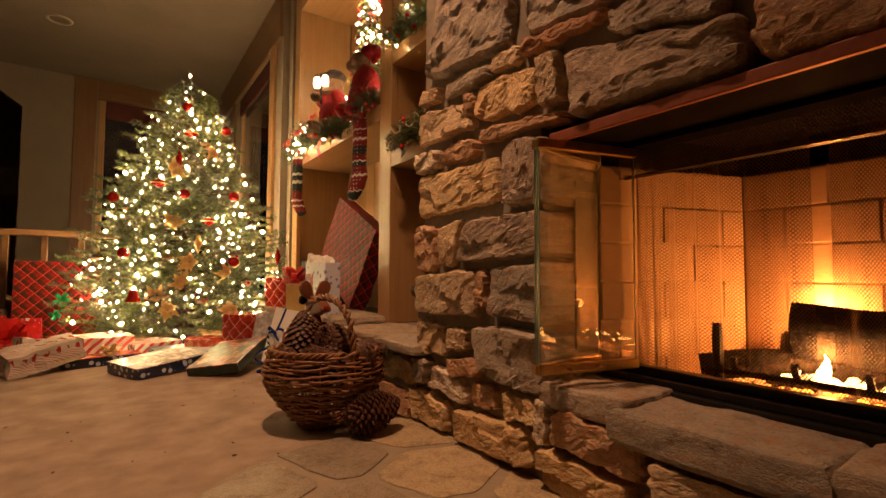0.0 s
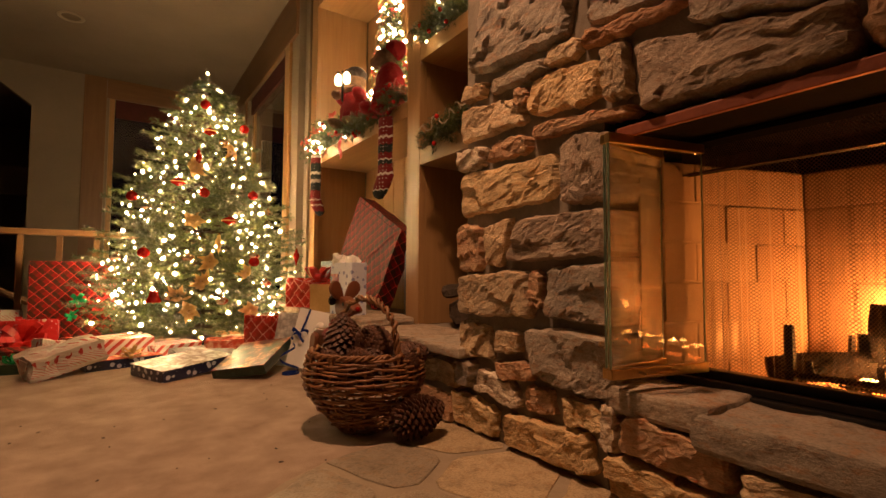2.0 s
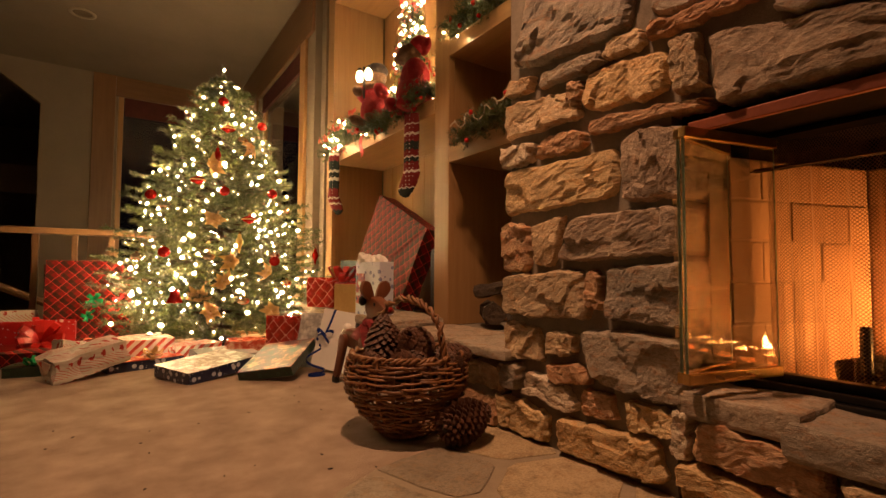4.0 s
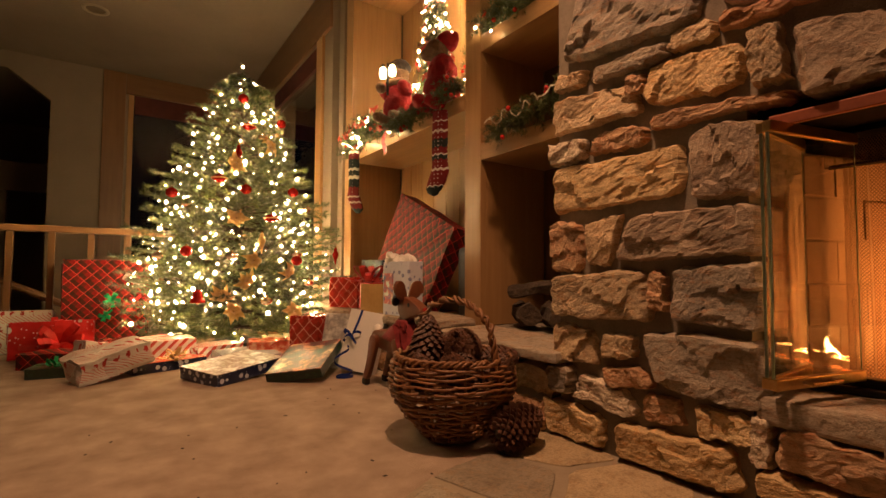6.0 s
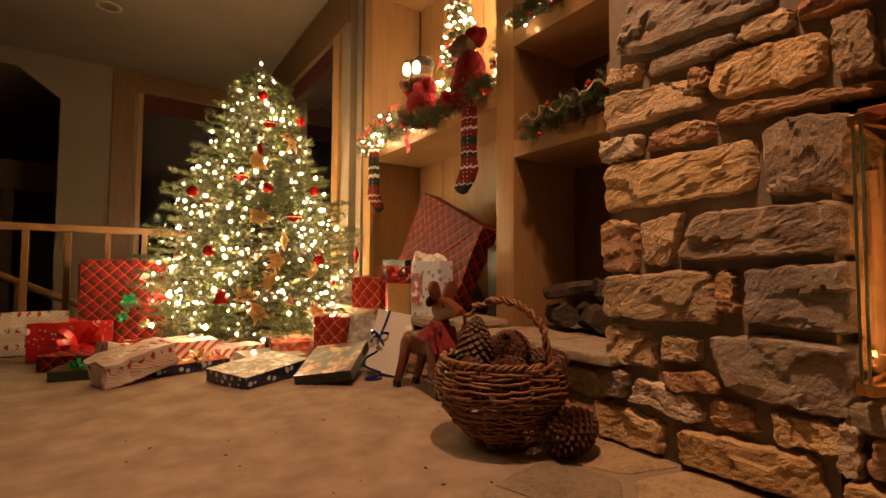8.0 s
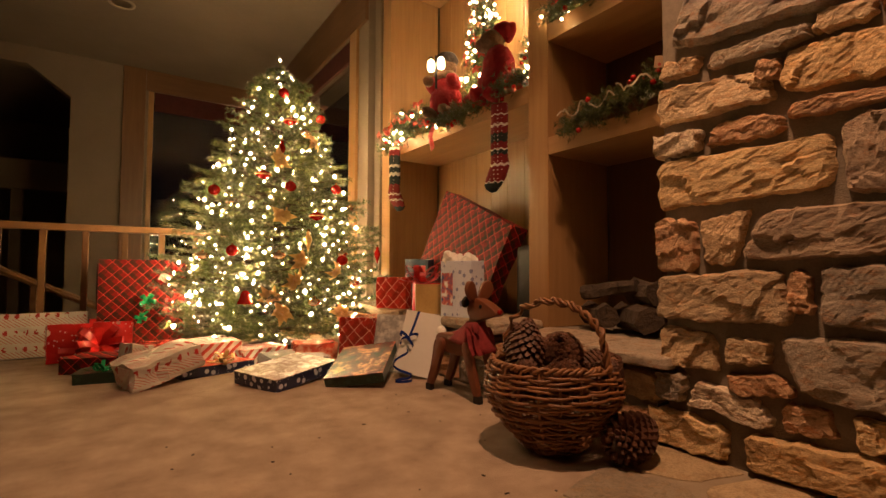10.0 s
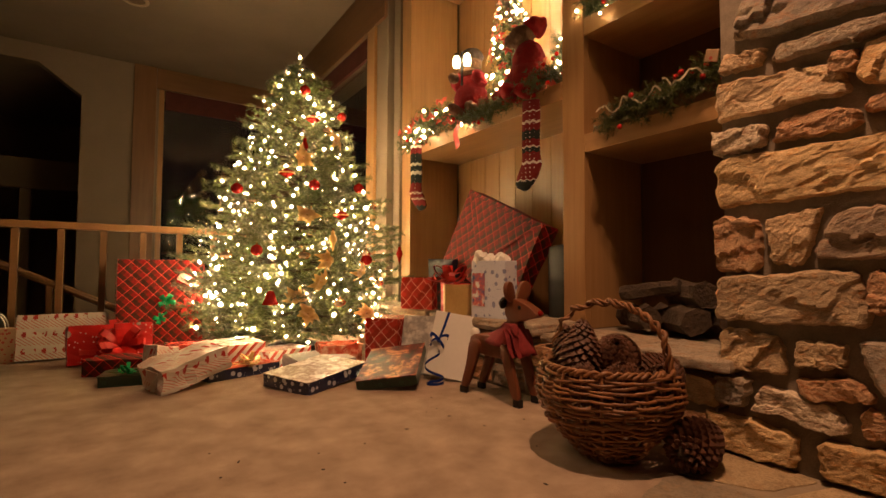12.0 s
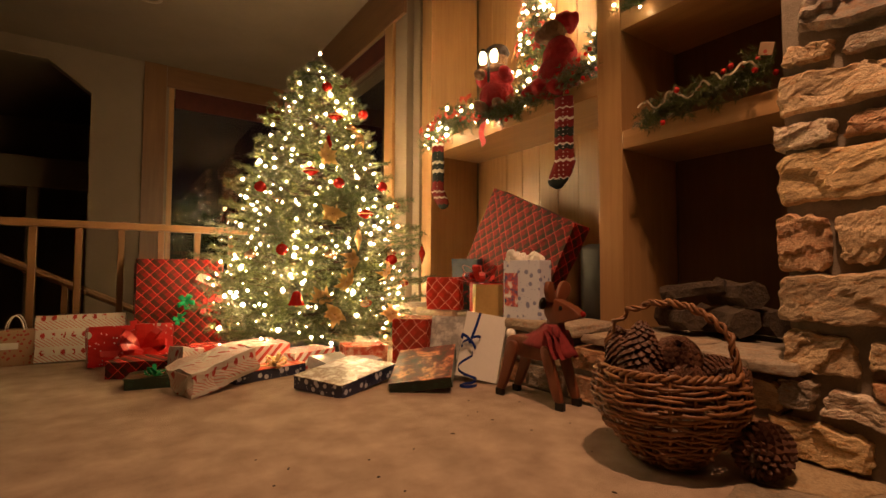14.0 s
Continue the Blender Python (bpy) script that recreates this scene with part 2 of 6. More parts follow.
def doll(m, pieces, label):
    """One soft figure as a single mesh with coloured zones."""
    mats, bm = [M_FUR, M_COAT, M_DARKHAT], bmesh.new()
    for zone, place, size, turn in pieces:
        ellipsoid(bm, place, size, turn, 24, 16)
    ob = part("stuffed_toy", bm, mats[0])
    fuse = ob.modifiers.new("fuse", "REMESH")
    fuse.mode, fuse.voxel_size = "VOXEL", 0.006
    whole = bpy.data.meshes.new_from_object(ob.evaluated_get(bpy.context.evaluated_depsgraph_get()))
    ob.modifiers.remove(fuse)
    ob.data = whole
    whole.materials.clear()
    for extra in mats:
        whole.materials.append(extra)
    near = [(zone, (pose(*place, *turn) @ Matrix.Diagonal((*size, 1))).inverted()) for zone, place, size, turn in pieces]
    outward = [v.normal.copy() for v in whole.vertices]
    for v, n in zip(whole.vertices, outward):
        v.co += n * (0.004 * noise.noise(v.co * 34) + 0.003 * noise.noise(v.co * 90))
    for f in whole.polygons:
        f.material_index = min(near, key=lambda n: (n[1] @ f.center).length)[0]
    whole.shade_smooth()
    ob.matrix_world = m
    return tagged(ob, label, "soft toy", "soft toys on the shelf")


doll(pose(1.36, 3.30, 1.585, 0, 0, 30), [(1, (0, 0, 0.13), (0.10, 0.115, 0.14), (0, 0, 0)), (1, (0, 0, 0.22), (0.078, 0.092, 0.11), (0, 0, 0)), (0, (0, 0, 0.37), (0.068, 0.072, 0.07), (0, 0, 0)), (2, (0.005, 0, 0.425), (0.078, 0.082, 0.058), (0, 0, 0)),
                                          (1, (-0.05, 0.085, 0.25), (0.07, 0.04, 0.045), (0, 25, 15)), (1, (-0.05, -0.08, 0.25), (0.07, 0.04, 0.045), (0, 25, -15)), (0, (-0.115, 0.075, 0.255), (0.035, 0.038, 0.036), (0, 0, 0)), (0, (-0.02, 0, 0.305), (0.075, 0.09, 0.032), (0, 0, 0)),
                                          (0, (-0.13, 0.06, 0.035), (0.09, 0.035, 0.035), (0, 0, 0)), (0, (-0.13, -0.06, 0.035), (0.09, 0.035, 0.035), (0, 0, 0))], "seated brown soft toy in a red coat and dark hat")
doll(pose(1.36, 2.77, 1.55, 0, 0, 10), [(1, (0, 0, 0.12), (0.10, 0.125, 0.14), (0, 0, 0)), (1, (0, -0.01, 0.22), (0.085, 0.10, 0.13), (0, 0, 0)), (0, (-0.01, 0.03, 0.385), (0.068, 0.078, 0.068), (0, 0, 0)), (0, (-0.04, 0.075, 0.37), (0.042, 0.05, 0.04), (0, 0, 0)), (1, (0.02, -0.035, 0.435), (0.062, 0.068, 0.055), (20, 0, 0)),
                                          (1, (0.03, -0.075, 0.42), (0.032, 0.032, 0.06), (20, 0, 0)), (1, (-0.10, 0.05, 0.04), (0.11, 0.048, 0.045), (0, 0, 20)), (1, (-0.08, -0.05, 0.03), (0.09, 0.045, 0.042), (0, 0, -10)), (1, (-0.06, 0.11, 0.06), (0.05, 0.10, 0.04), (0, 0, 0))], "seated brown soft toy in a red coat and red hat")

# ---- the room ----
CHIM, SHELF, FAR, CEIL, WIN = 1.075, 1.33, 7.75, 3.13, 1.25


def setting(name, bm, material, label, category):
    return tagged(part(name, bm, material), label, category, kind="structure")


floor = setting("floor", box(-6.5, -5.2, -0.25, 2.2, 5.08, 0.0, 0), M_CARPET, "beige wall-to-wall carpet on the living room floor", "floor")
setting("floor_lower", box(-6.5, 5.08, -1.65, 1.25, FAR, -1.4, 0), M_CARPET, "lower hall floor below the balustrade", "floor")
setting("ceiling", box(-6.5, -5.2, CEIL, 2.2, FAR + 0.16, CEIL + 0.2, 0), M_CEIL, "plain warm beige painted ceiling", "ceiling")
setting("wall_south", box(-6.5, -5.4, -0.25, 2.2, -5.2, CEIL, 0), M_WALL, "plain beige wall behind the hearth", "wall")
setting("wall_west", box(-6.7, -5.4, -1.65, -6.5, 11.5, CEIL, 0), M_WALL, "plain beige side wall", "wall")
setting("wall_back_north", box(-6.7, 11.5, -1.65, -0.6, 11.7, CEIL, 0), M_WALL, "dim beige wall of the hall beyond", "wall")

setting("ceiling_hall", box(-6.5, FAR + 0.16, CEIL, -0.6, 11.5, CEIL + 0.2, 0), M_CEIL, "dim ceiling of the hall beyond the passage", "ceiling")
setting("floor_hall", box(-6.5, FAR, -1.65, -0.6, 11.5, -1.4, 0), M_CARPET, "dim floor of the hall beyond the passage", "floor")
setting("wall_hall_side", box(-0.6, FAR + 0.16, -1.65, -0.5, 11.7, CEIL, 0), M_WALL, "side wall of the hall beyond the passage", "wall")

# far wall: passage with cut corners, wall, window
bm = bmesh.new()
box(-0.98, FAR, -1.4, -0.20, FAR + 0.16, CEIL, 0, bm)
box(-0.20, FAR, 2.88, 1.25, FAR + 0.16, CEIL, 0, bm)
box(-0.20, FAR, -1.4, 1.25, FAR + 0.16, 0.25, 0, bm)
box(-6.5, FAR, 2.93, -0.98, FAR + 0.16, CEIL, 0, bm)
corner = [(-0.98, 2.62), (-0.98, 2.93), (-1.38, 2.93)]
front = [bm.verts.new((x, FAR, z)) for x, z in corner]
rear = [bm.verts.new((x, FAR + 0.16, z)) for x, z in corner]
bm.faces.new(front), bm.faces.new(rear[::-1]), bm.faces.new((front[2], front[0], rear[0], rear[2]))
setting("wall_north", bm, M_WALL, "beige wall with a cut-corner passage and a tall window", "wall")
hall = bmesh.new()
box(-6.5, 9.6, 1.72, -0.6, 9.75, 2.15, 0.01, hall)
box(-1.75, 9.62, -1.4, -1.62, 9.74, 1.72, 0.01, hall)
box(-6.5, 9.6, -1.4, -2.6, 9.75, 1.72, 0.01, hall)
setting("wall_hall", hall, M_WALL, "dim inner wall of the hall with door openings", "wall")

def window(name, frames, pane, label):
    w = tagged(new(name), label, "window", kind="structure")
    for f, mat in frames:
        part("window_frame", box(*f, 0.006), mat, w)
    p = part("pane", box(*pane, 0), M_PANE, w)
    p.visible_shadow = False
    return w


window("window_1", [((-0.47, FAR - 0.03, -1.4, -0.23, FAR - 0.002, CEIL - 0.004), M_TRIM),
                    ((-0.228, FAR - 0.028, 2.86, 1.20, FAR - 0.002, CEIL - 0.006), M_TRIM_X),
                    ((-0.228, FAR - 0.026, 0.14, 1.20, FAR - 0.002, 0.27), M_TRIM_X),
                    ((-0.198, FAR + 0.02, 0.28, -0.14, FAR + 0.08, 2.875), M_PINE),
                    ((-0.136, FAR + 0.022, 2.74, 1.24, FAR + 0.078, 2.872), M_TRIM_X)],
       (-0.14, FAR + 0.045, 0.28, 1.24, FAR + 0.051, 2.74), "tall dark night window with stained wood trim")

setting("wall_east_rear", box(2.0, -5.2, -0.25, 2.2, -1.9, CEIL, 0), M_WALL, "plain beige wall beyond the chimney", "wall")

# window wall along the side
bm = bmesh.new()
box(WIN, 4.30, -1.4, 2.2, 4.66, CEIL, 0, bm)
box(WIN, 4.66, 2.72, 1.55, 6.35, CEIL, 0, bm)
box(WIN, 4.66, -1.4, 1.55, 6.35, 0.35, 0, bm)
box(WIN, 6.35, -1.4, 1.55, FAR, CEIL, 0, bm)
setting("wall_east", bm, M_WALL, "wall with a tall side window beside the shelving", "wall")
window("window_2", [((WIN - 0.03, 4.49, 0.0, WIN - 0.002, 4.64, 2.70), M_PINE),
                    ((WIN - 0.03, 6.37, 0.0, WIN - 0.002, 6.52, 2.70), M_TRIM),
                    ((WIN - 0.032, 4.30, 2.702, WIN - 0.002, FAR - 0.04, CEIL - 0.004), wood("trim_y", (0.125, 0.062, 0.027), (0.20, 0.105, 0.048), 1, 0.4)),
                    ((WIN - 0.028, 4.642, 0.24, WIN - 0.002, 6.368, 0.36), M_PINE_Y),
                    ((WIN + 0.05, 4.662, 0.35, WIN + 0.10, 4.72, 2.718), M_PINE),
                    ((WIN + 0.05, 6.29, 0.35, WIN + 0.10, 6.348, 2.718), M_PINE)],
       (WIN + 0.07, 4.72, 0.355, WIN + 0.076, 6.29, 2.715), "tall side window, black with night, in pine trim")
M_BLIND = mottled("blind_fabric", (0.05, 0.010, 0.008), (0.09, 0.018, 0.013), 8, 90, 0.85)
for m in (pose(0, 0, 0),):
    b = part("roller_blind", box(WIN + 0.02, 4.73, 2.52, WIN + 0.05, 6.28, 2.71, 0.004), M_BLIND)
    tagged(b, "rolled-up dark red fabric blind in the window", "blind")
b = part("roller_blind", box(-0.13, FAR + 0.01, 2.62, 1.235, FAR + 0.035, 2.86, 0.004), M_BLIND)
tagged(b, "rolled-up dark red fabric blind in the window", "blind")

# recessed ceiling lamp, off
can = thing("ceiling_light", pose(-0.50, 6.08, CEIL - 0.004), "unlit recessed ceiling light with a pale ring", "ceiling light")
part("ring", lathe(bmesh.new(), [(0.115, 0.0), (0.112, -0.008), (0.085, -0.010), (0.08, 0.0)], 28), mottled("can_ring", (0.30, 0.24, 0.17), (0.38, 0.31, 0.22), 9, 60, 0.5), can, "", True)
part("reflector", lathe(bmesh.new(), [(0.08, -0.002), (0.06, -0.001), (0.0, -0.0005)], 24), mottled("can_inside", (0.10, 0.07, 0.045), (0.18, 0.13, 0.08), 9, 60, 0.5), can, "", True)

# ---- balustrade ----
rail = thing("balustrade", pose(0, 4.957, 0), "pine balustrade with square balusters at the floor's edge", "railing")
part("handrail", box(-4.15, -0.035, 0.858, 1.2, 0.035, 0.906, 0.006), M_PINE_X, rail)
part("bottom_rail", box(-4.15, -0.03, 0.0, 1.2, 0.03, 0.035, 0.005), M_PINE_X, rail)
for i in range(20):
    x = -0.178 - 0.237 * (i - 5)
    if -4.1 < x < 1.15:
        part("baluster", box(x - 0.02, -0.02, 0.035, x + 0.02, 0.02, 0.858, 0.003), M_BALUSTER, rail)
stair = thing("stair_rail", pose(0, 5.6, 0), "dark wooden handrail sloping down the stairwell", "railing")
bm = tube(bmesh.new(), [(-2.6, 0, 1.27), (-0.1, 0, 0.03), (0.0, 0, -0.2)], 0.03, 8)
part("handrail", bm, M_BALUSTER, stair)
for x in (-2.2, -1.6, -1.0, -0.45):
    part("post", box(x - 0.02, -0.02, -1.4, x + 0.02, 0.02, 1.27 - 0.496 * (x + 2.6) - 0.01, 0.003), M_TRIM, stair)

# ---- built-in shelving ----
shelving = thing("built_in_shelving", pose(0, 0, 0), "pine built-in shelving with open compartments beside the chimney", "shelving", kind="structure")


def board(name, *c, mat=M_PINE, edge=0.004, label=""):
    return part(name, box(*c, edge), mat, shelving, label)


BACK = 1.80
board("post", SHELF, 2.344, 0.30, SHELF + 0.04, 2.482, CEIL - 0.004)
board("divider", SHELF + 0.04, 2.346, 0.30, BACK, 2.48, CEIL - 0.004)
board("post", SHELF, 4.05, 0.30, SHELF + 0.04, 4.19, CEIL - 0.004)
board("side_panel", SHELF + 0.04, 4.07, 0.30, BACK, 4.188, CEIL - 0.004)
board("post", SHELF - 0.02, 4.192, 0.0, SHELF + 0.04, 4.298, CEIL - 0.004, mat=M_WALL, label="pale painted corner strip")
board("shelf", SHELF, 2.484, 1.475, BACK, 4.048, 1.57, mat=M_PINE_Y)
board("shelf", SHELF, 1.50, 1.168, BACK, 2.342, 1.258, mat=M_PINE_Y)
board("shelf", SHELF, 1.40, 1.752, BACK, 2.342, 1.84, mat=M_PINE_Y)
board("top_panel", SHELF, 2.484, 2.86, BACK, 4.048, CEIL - 0.004, mat=M_PINE_Y)
board("top_panel", SHELF, 1.40, 2.86, BACK, 2.342, CEIL - 0.004, mat=M_PINE_Y)
board("base", SHELF + 0.002, 1.62, 0.0, BACK, 4.188, 0.298, mat=M_MORTAR)
for y in range(9):
    y0 = 2.484 + y * 0.174
    board("back_plank", BACK, y0, 0.30, BACK + 0.02, y0 + 0.170, 2.86, edge=0.003)
# niche back: the deep shade inside is put into the darker wood colour
board("back_panel", BACK, 1.40, 0.0, BACK + 0.02, 2.34, 2.86, mat=wood("shade_darkened_panel", (0.09, 0.045, 0.02), (0.15, 0.08, 0.035), 2, 0.5))
setting("wall_behind_shelving", box(BACK + 0.022, 1.35, 0, 2.2, 4.3, CEIL, 0), M_WALL, "plain wall behind the shelving", "wall")

# ---- stone bench ----
bench = thing("stone_bench", pose(0, 0, 0), "low fieldstone bench with flat slab top along the shelving", "bench", kind="structure")
part("core", box(1.06, 1.60, 0, SHELF, 4.18, 0.24, 0), M_MORTAR, bench)

# ---- stonework ----


def stone(parent, corners, face=CHIM, depth=0.12, proud=0.02, seed=0, nu=30, nv=18, material=M_STONE, name="stone"):
    """A split stone in a wall that faces -x; corners (y, z): far bottom, near bottom, near top, far top."""
    (a, b, c, d) = [Vector((0, y, z)) for y, z in corners]
    width, height = (a - b).length, (a - d).length
    off = Vector((seed * 3.7, seed * 1.9, seed * 5.3))
    verts, faces = [], []
    facets = []
    gen = random.Random(seed * 17 + 3)
    for f in range(max(4, int(width * height / 0.0062))):
        facets.append((gen.uniform(0, 1), gen.uniform(0, 1), gen.uniform(-0.12, 0.12), gen.uniform(-0.20, 0.12), gen.uniform(-0.004, 0.005)))
    for j in range(nv + 1):
        for i in range(nu + 1):
            u, v = 2 * i / nu - 1, 2 * j / nv - 1
            u = math.copysign(abs(u) ** 0.85, u)
            v = math.copysign(abs(v) ** 0.85, v)
            uu, vv = u * (1 - 0.07 * v ** 6), v * (1 - 0.09 * u ** 6)
            s, t = (uu + 1) / 2, (vv + 1) / 2
            p = a.lerp(b, s).lerp(d.lerp(c, s), t)
            rim = max(abs(u), abs(v))
            p.y += 0.010 * noise.noise(off + Vector((v * 2.2, u * 0.8, 3))) + 0.006 * noise.noise(off + p * 60)
            p.z += 0.010 * noise.noise(off + Vector((u * 2.6, v * 0.8, 9))) + 0.006 * noise.noise(off + p * 55 + Vector((5, 5, 5)))
            su, sv = s + 0.10 * noise.noise(off + p * 18), t + 0.14 * noise.noise(off + p * 18 + Vector((8, 0, 0)))
            best = min(facets, key=lambda f: ((f[0] - su) * width) ** 2 + ((f[1] - sv) * height * 1.5) ** 2)
            plane = best[4] + best[2] * (su - best[0]) * width + best[3] * (sv - best[1]) * height
            chip = plane + 0.003 * noise.noise(off + Vector((0, p.y * 9, p.z * 14))) + 0.0025 * abs(noise.noise(off + Vector((4, p.y * 31, p.z * 44)))) + 0.003 * noise.noise(off + p * 110)
            back = 0.026 * max(0.0, rim - 0.88) ** 2 / 0.0144
            p.x = face - proud - chip + back
            verts.append(p)
    n = nu + 1
    for j in range(nv):
        for i in range(nu):
            k = j * n + i
            faces.append((k, k + 1, k + n + 1, k + n))
    loop = [i for i in range(n)] + [j * n + nu for j in range(1, nv + 1)] + [nv * n + i for i in range(nu - 1, -1, -1)] + [j * n for j in range(nv - 1, 0, -1)]
    base = len(verts)
    for k in loop:
        verts.append(Vector((face + depth, verts[k].y, verts[k].z)))
    for q in range(len(loop)):
        r = (q + 1) % len(loop)
        faces.append((loop[r], loop[q], base + q, base + r))
    return part_py(name, verts, faces, material, parent)


chimney = thing("stone_chimney", pose(0, 0, 0), "rough fieldstone chimney breast with deep mortar joints", "fireplace", kind="structure")
for c in ((1.084, 0.95, 0, 2.18, 1.575, CEIL - 0.004), (1.084, -1.9, 1.01, 2.18, 0.95, CEIL - 0.004), (1.084, -1.9, 0, 2.18, -0.42, 1.01)):
    part("mortar_core", box(*c, 0), M_MORTAR, chimney)
UPPER = [
    [(1.545, 1.315), (1.060, 1.272), (1.03, 1.46), (1.43, 1.66)],
    [(1.430, 1.214), (1.145, 1.204), (1.140, 1.250), (1.410, 1.262)],
    [(1.571, 1.226), (1.452, 1.219), (1.432, 1.270), (1.560, 1.285)],
    [(1.595, 1.074), (1.235, 1.066), (1.262, 1.170), (1.588, 1.203)],
    [(1.285, 1.135), (1.222, 1.120), (1.218, 1.186), (1.278, 1.178)],
    [(1.224, 1.078), (0.948, 1.055), (0.948, 1.176), (1.211, 1.198)],
    [(0.926, 1.041), (0.846, 1.036), (0.860, 1.184), (0.932, 1.186)],
    [(1.205, 1.000), (0.850, 0.990), (0.838, 1.022), (1.206, 1.042)],
    [(1.140, 1.214), (1.018, 1.206), (1.010, 1.262), (1.131, 1.264)],
    [(1.010, 1.214), (0.720, 1.206), (0.690, 1.225), (1.004, 1.262)],
]
MIDDLE = [
    [(1.599, 0.964), (1.440, 0.967), (1.438, 1.034), (1.598, 1.042)],
    [(1.424, 0.966), (1.216, 0.972), (1.215, 1.024), (1.406, 1.046)],
    [(1.601, 0.786), (1.105, 0.800), (1.102, 0.946), (1.593, 0.950)],
    [(1.082, 0.782), (0.905, 0.772), (0.900, 0.970), (1.092, 0.976)],
    [(1.601, 0.584), (1.464, 0.586), (1.463, 0.748), (1.599, 0.760)],
    [(1.440, 0.604), (1.352, 0.604), (1.300, 0.770), (1.455, 0.746)],
    [(1.338, 0.612), (0.915, 0.622), (0.915, 0.757), (1.279, 0.757)],
    [(1.598, 0.425), (1.205, 0.440), (1.232, 0.592), (1.594, 0.568)],
    [(1.215, 0.475), (1.164, 0.470), (1.160, 0.580), (1.212, 0.585)],
    [(1.144, 0.444), (0.910, 0.438), (0.910, 0.610), (1.148, 0.596)],
    [(1.592, 0.268), (1.398, 0.281), (1.414, 0.390), (1.590, 0.410)],
]
LOWER = [
    [(1.384, 0.309), (1.262, 0.320), (1.261, 0.392), (1.382, 0.390)],
    [(1.186, 0.252), (0.908, 0.240), (0.906, 0.418), (1.250, 0.410)],
    [(1.362, 0.222), (1.195, 0.245), (1.240, 0.298), (1.385, 0.282)],
    [(1.505, 0.160), (1.255, 0.143), (1.292, 0.225), (1.475, 0.248)],
    [(1.240, 0.155), (1.116, 0.155), (1.130, 0.232), (1.242, 0.224)],
    [(1.080, 0.143), (0.925, 0.160), (0.920, 0.225), (1.086, 0.230)],
    [(1.622, 0.015), (1.385, 0.015), (1.375, 0.118), (1.640, 0.142)],
    [(1.330, 0.020), (0.965, 0.030), (0.995, 0.142), (1.330, 0.122)],
    [(1.600, 0.165), (1.515, 0.165), (1.500, 0.255), (1.600, 0.255)],
]
OVER_FIRE = [
    [(0.826, 0.985), (0.392, 0.975), (0.398, 1.072), (0.845, 1.175)],
    [(0.700, 1.150), (0.430, 1.085), (0.410, 1.210), (0.690, 1.205)],
    [(0.380, 0.970), (0.120, 0.962), (0.100, 1.060), (0.388, 1.105)],
    [(0.095, 0.965), (-0.30, 0.965), (-0.30, 1.130), (0.080, 1.120)],
    [(-0.32, 0.965), (-0.80, 0.965), (-0.80, 1.200), (-0.32, 1.180)],
    [(1.000, 1.275), (0.560, 1.225), (0.560, 1.400), (1.000, 1.460)],
    [(0.540, 1.225), (0.100, 1.140), (0.100, 1.330), (0.540, 1.390)],
    [(0.080, 1.140), (-0.40, 1.150), (-0.40, 1.400), (0.080, 1.340)],
]
k = 1
for rows, proud, kinds in ((UPPER, 0.025, "ggttrotrtr"), (MIDDLE, 0.022, "crogrtgtrgt"), (LOWER, 0.022, "tgrcrooog"), (OVER_FIRE, 0.03, "ggrgtgrg")):
    for q, kind in zip(rows, kinds):
        near_edge = min(y for y, z in q) < 0.93 and max(z for y, z in q) < 1.0
        stone(chimney, q, depth=0.2 if near_edge or max(y for y, z in q) > 1.55 else 0.1, proud=proud + random.uniform(-0.01, 0.012), seed=k, material=STONES[kind])
        k += 1
# courses above the view and beyond the opening
for z in (1.68, 1.90, 2.15, 2.42, 2.70, 2.92):
    y = 1.58
    while y > -1.5:
        w = random.uniform(0.3, 0.55)
        stone(chimney, [(y, z), (y - w + 0.02, z), (y - w + 0.02, z + 0.19), (y, z + 0.19)], seed=k, nu=8, nv=6)
        y, k = y - w, k + 1
for y in (0.99, 0.55, 0.10, -0.35):
    stone(chimney, [(y, 1.47), (y - 0.42, 1.42), (y - 0.42, 1.66), (y, 1.66)], seed=k, nu=8, nv=6)
    k += 1
for z in (0.30, 0.52, 0.74):
    stone(chimney, [(-0.44, z), (-0.95, z), (-0.95, z + 0.2), (-0.44, z + 0.2)], depth=0.2, seed=k, nu=8, nv=6)
    k += 1

# raised hearth ledge in front of the firebox
ledge = thing("hearth_ledge", pose(0, 0, 0), "raised stone ledge under the firebox", "hearth", kind="structure")
part("core", box(1.10, -0.9, 0, 1.31, 0.925, 0.235, 0), M_MORTAR, ledge)


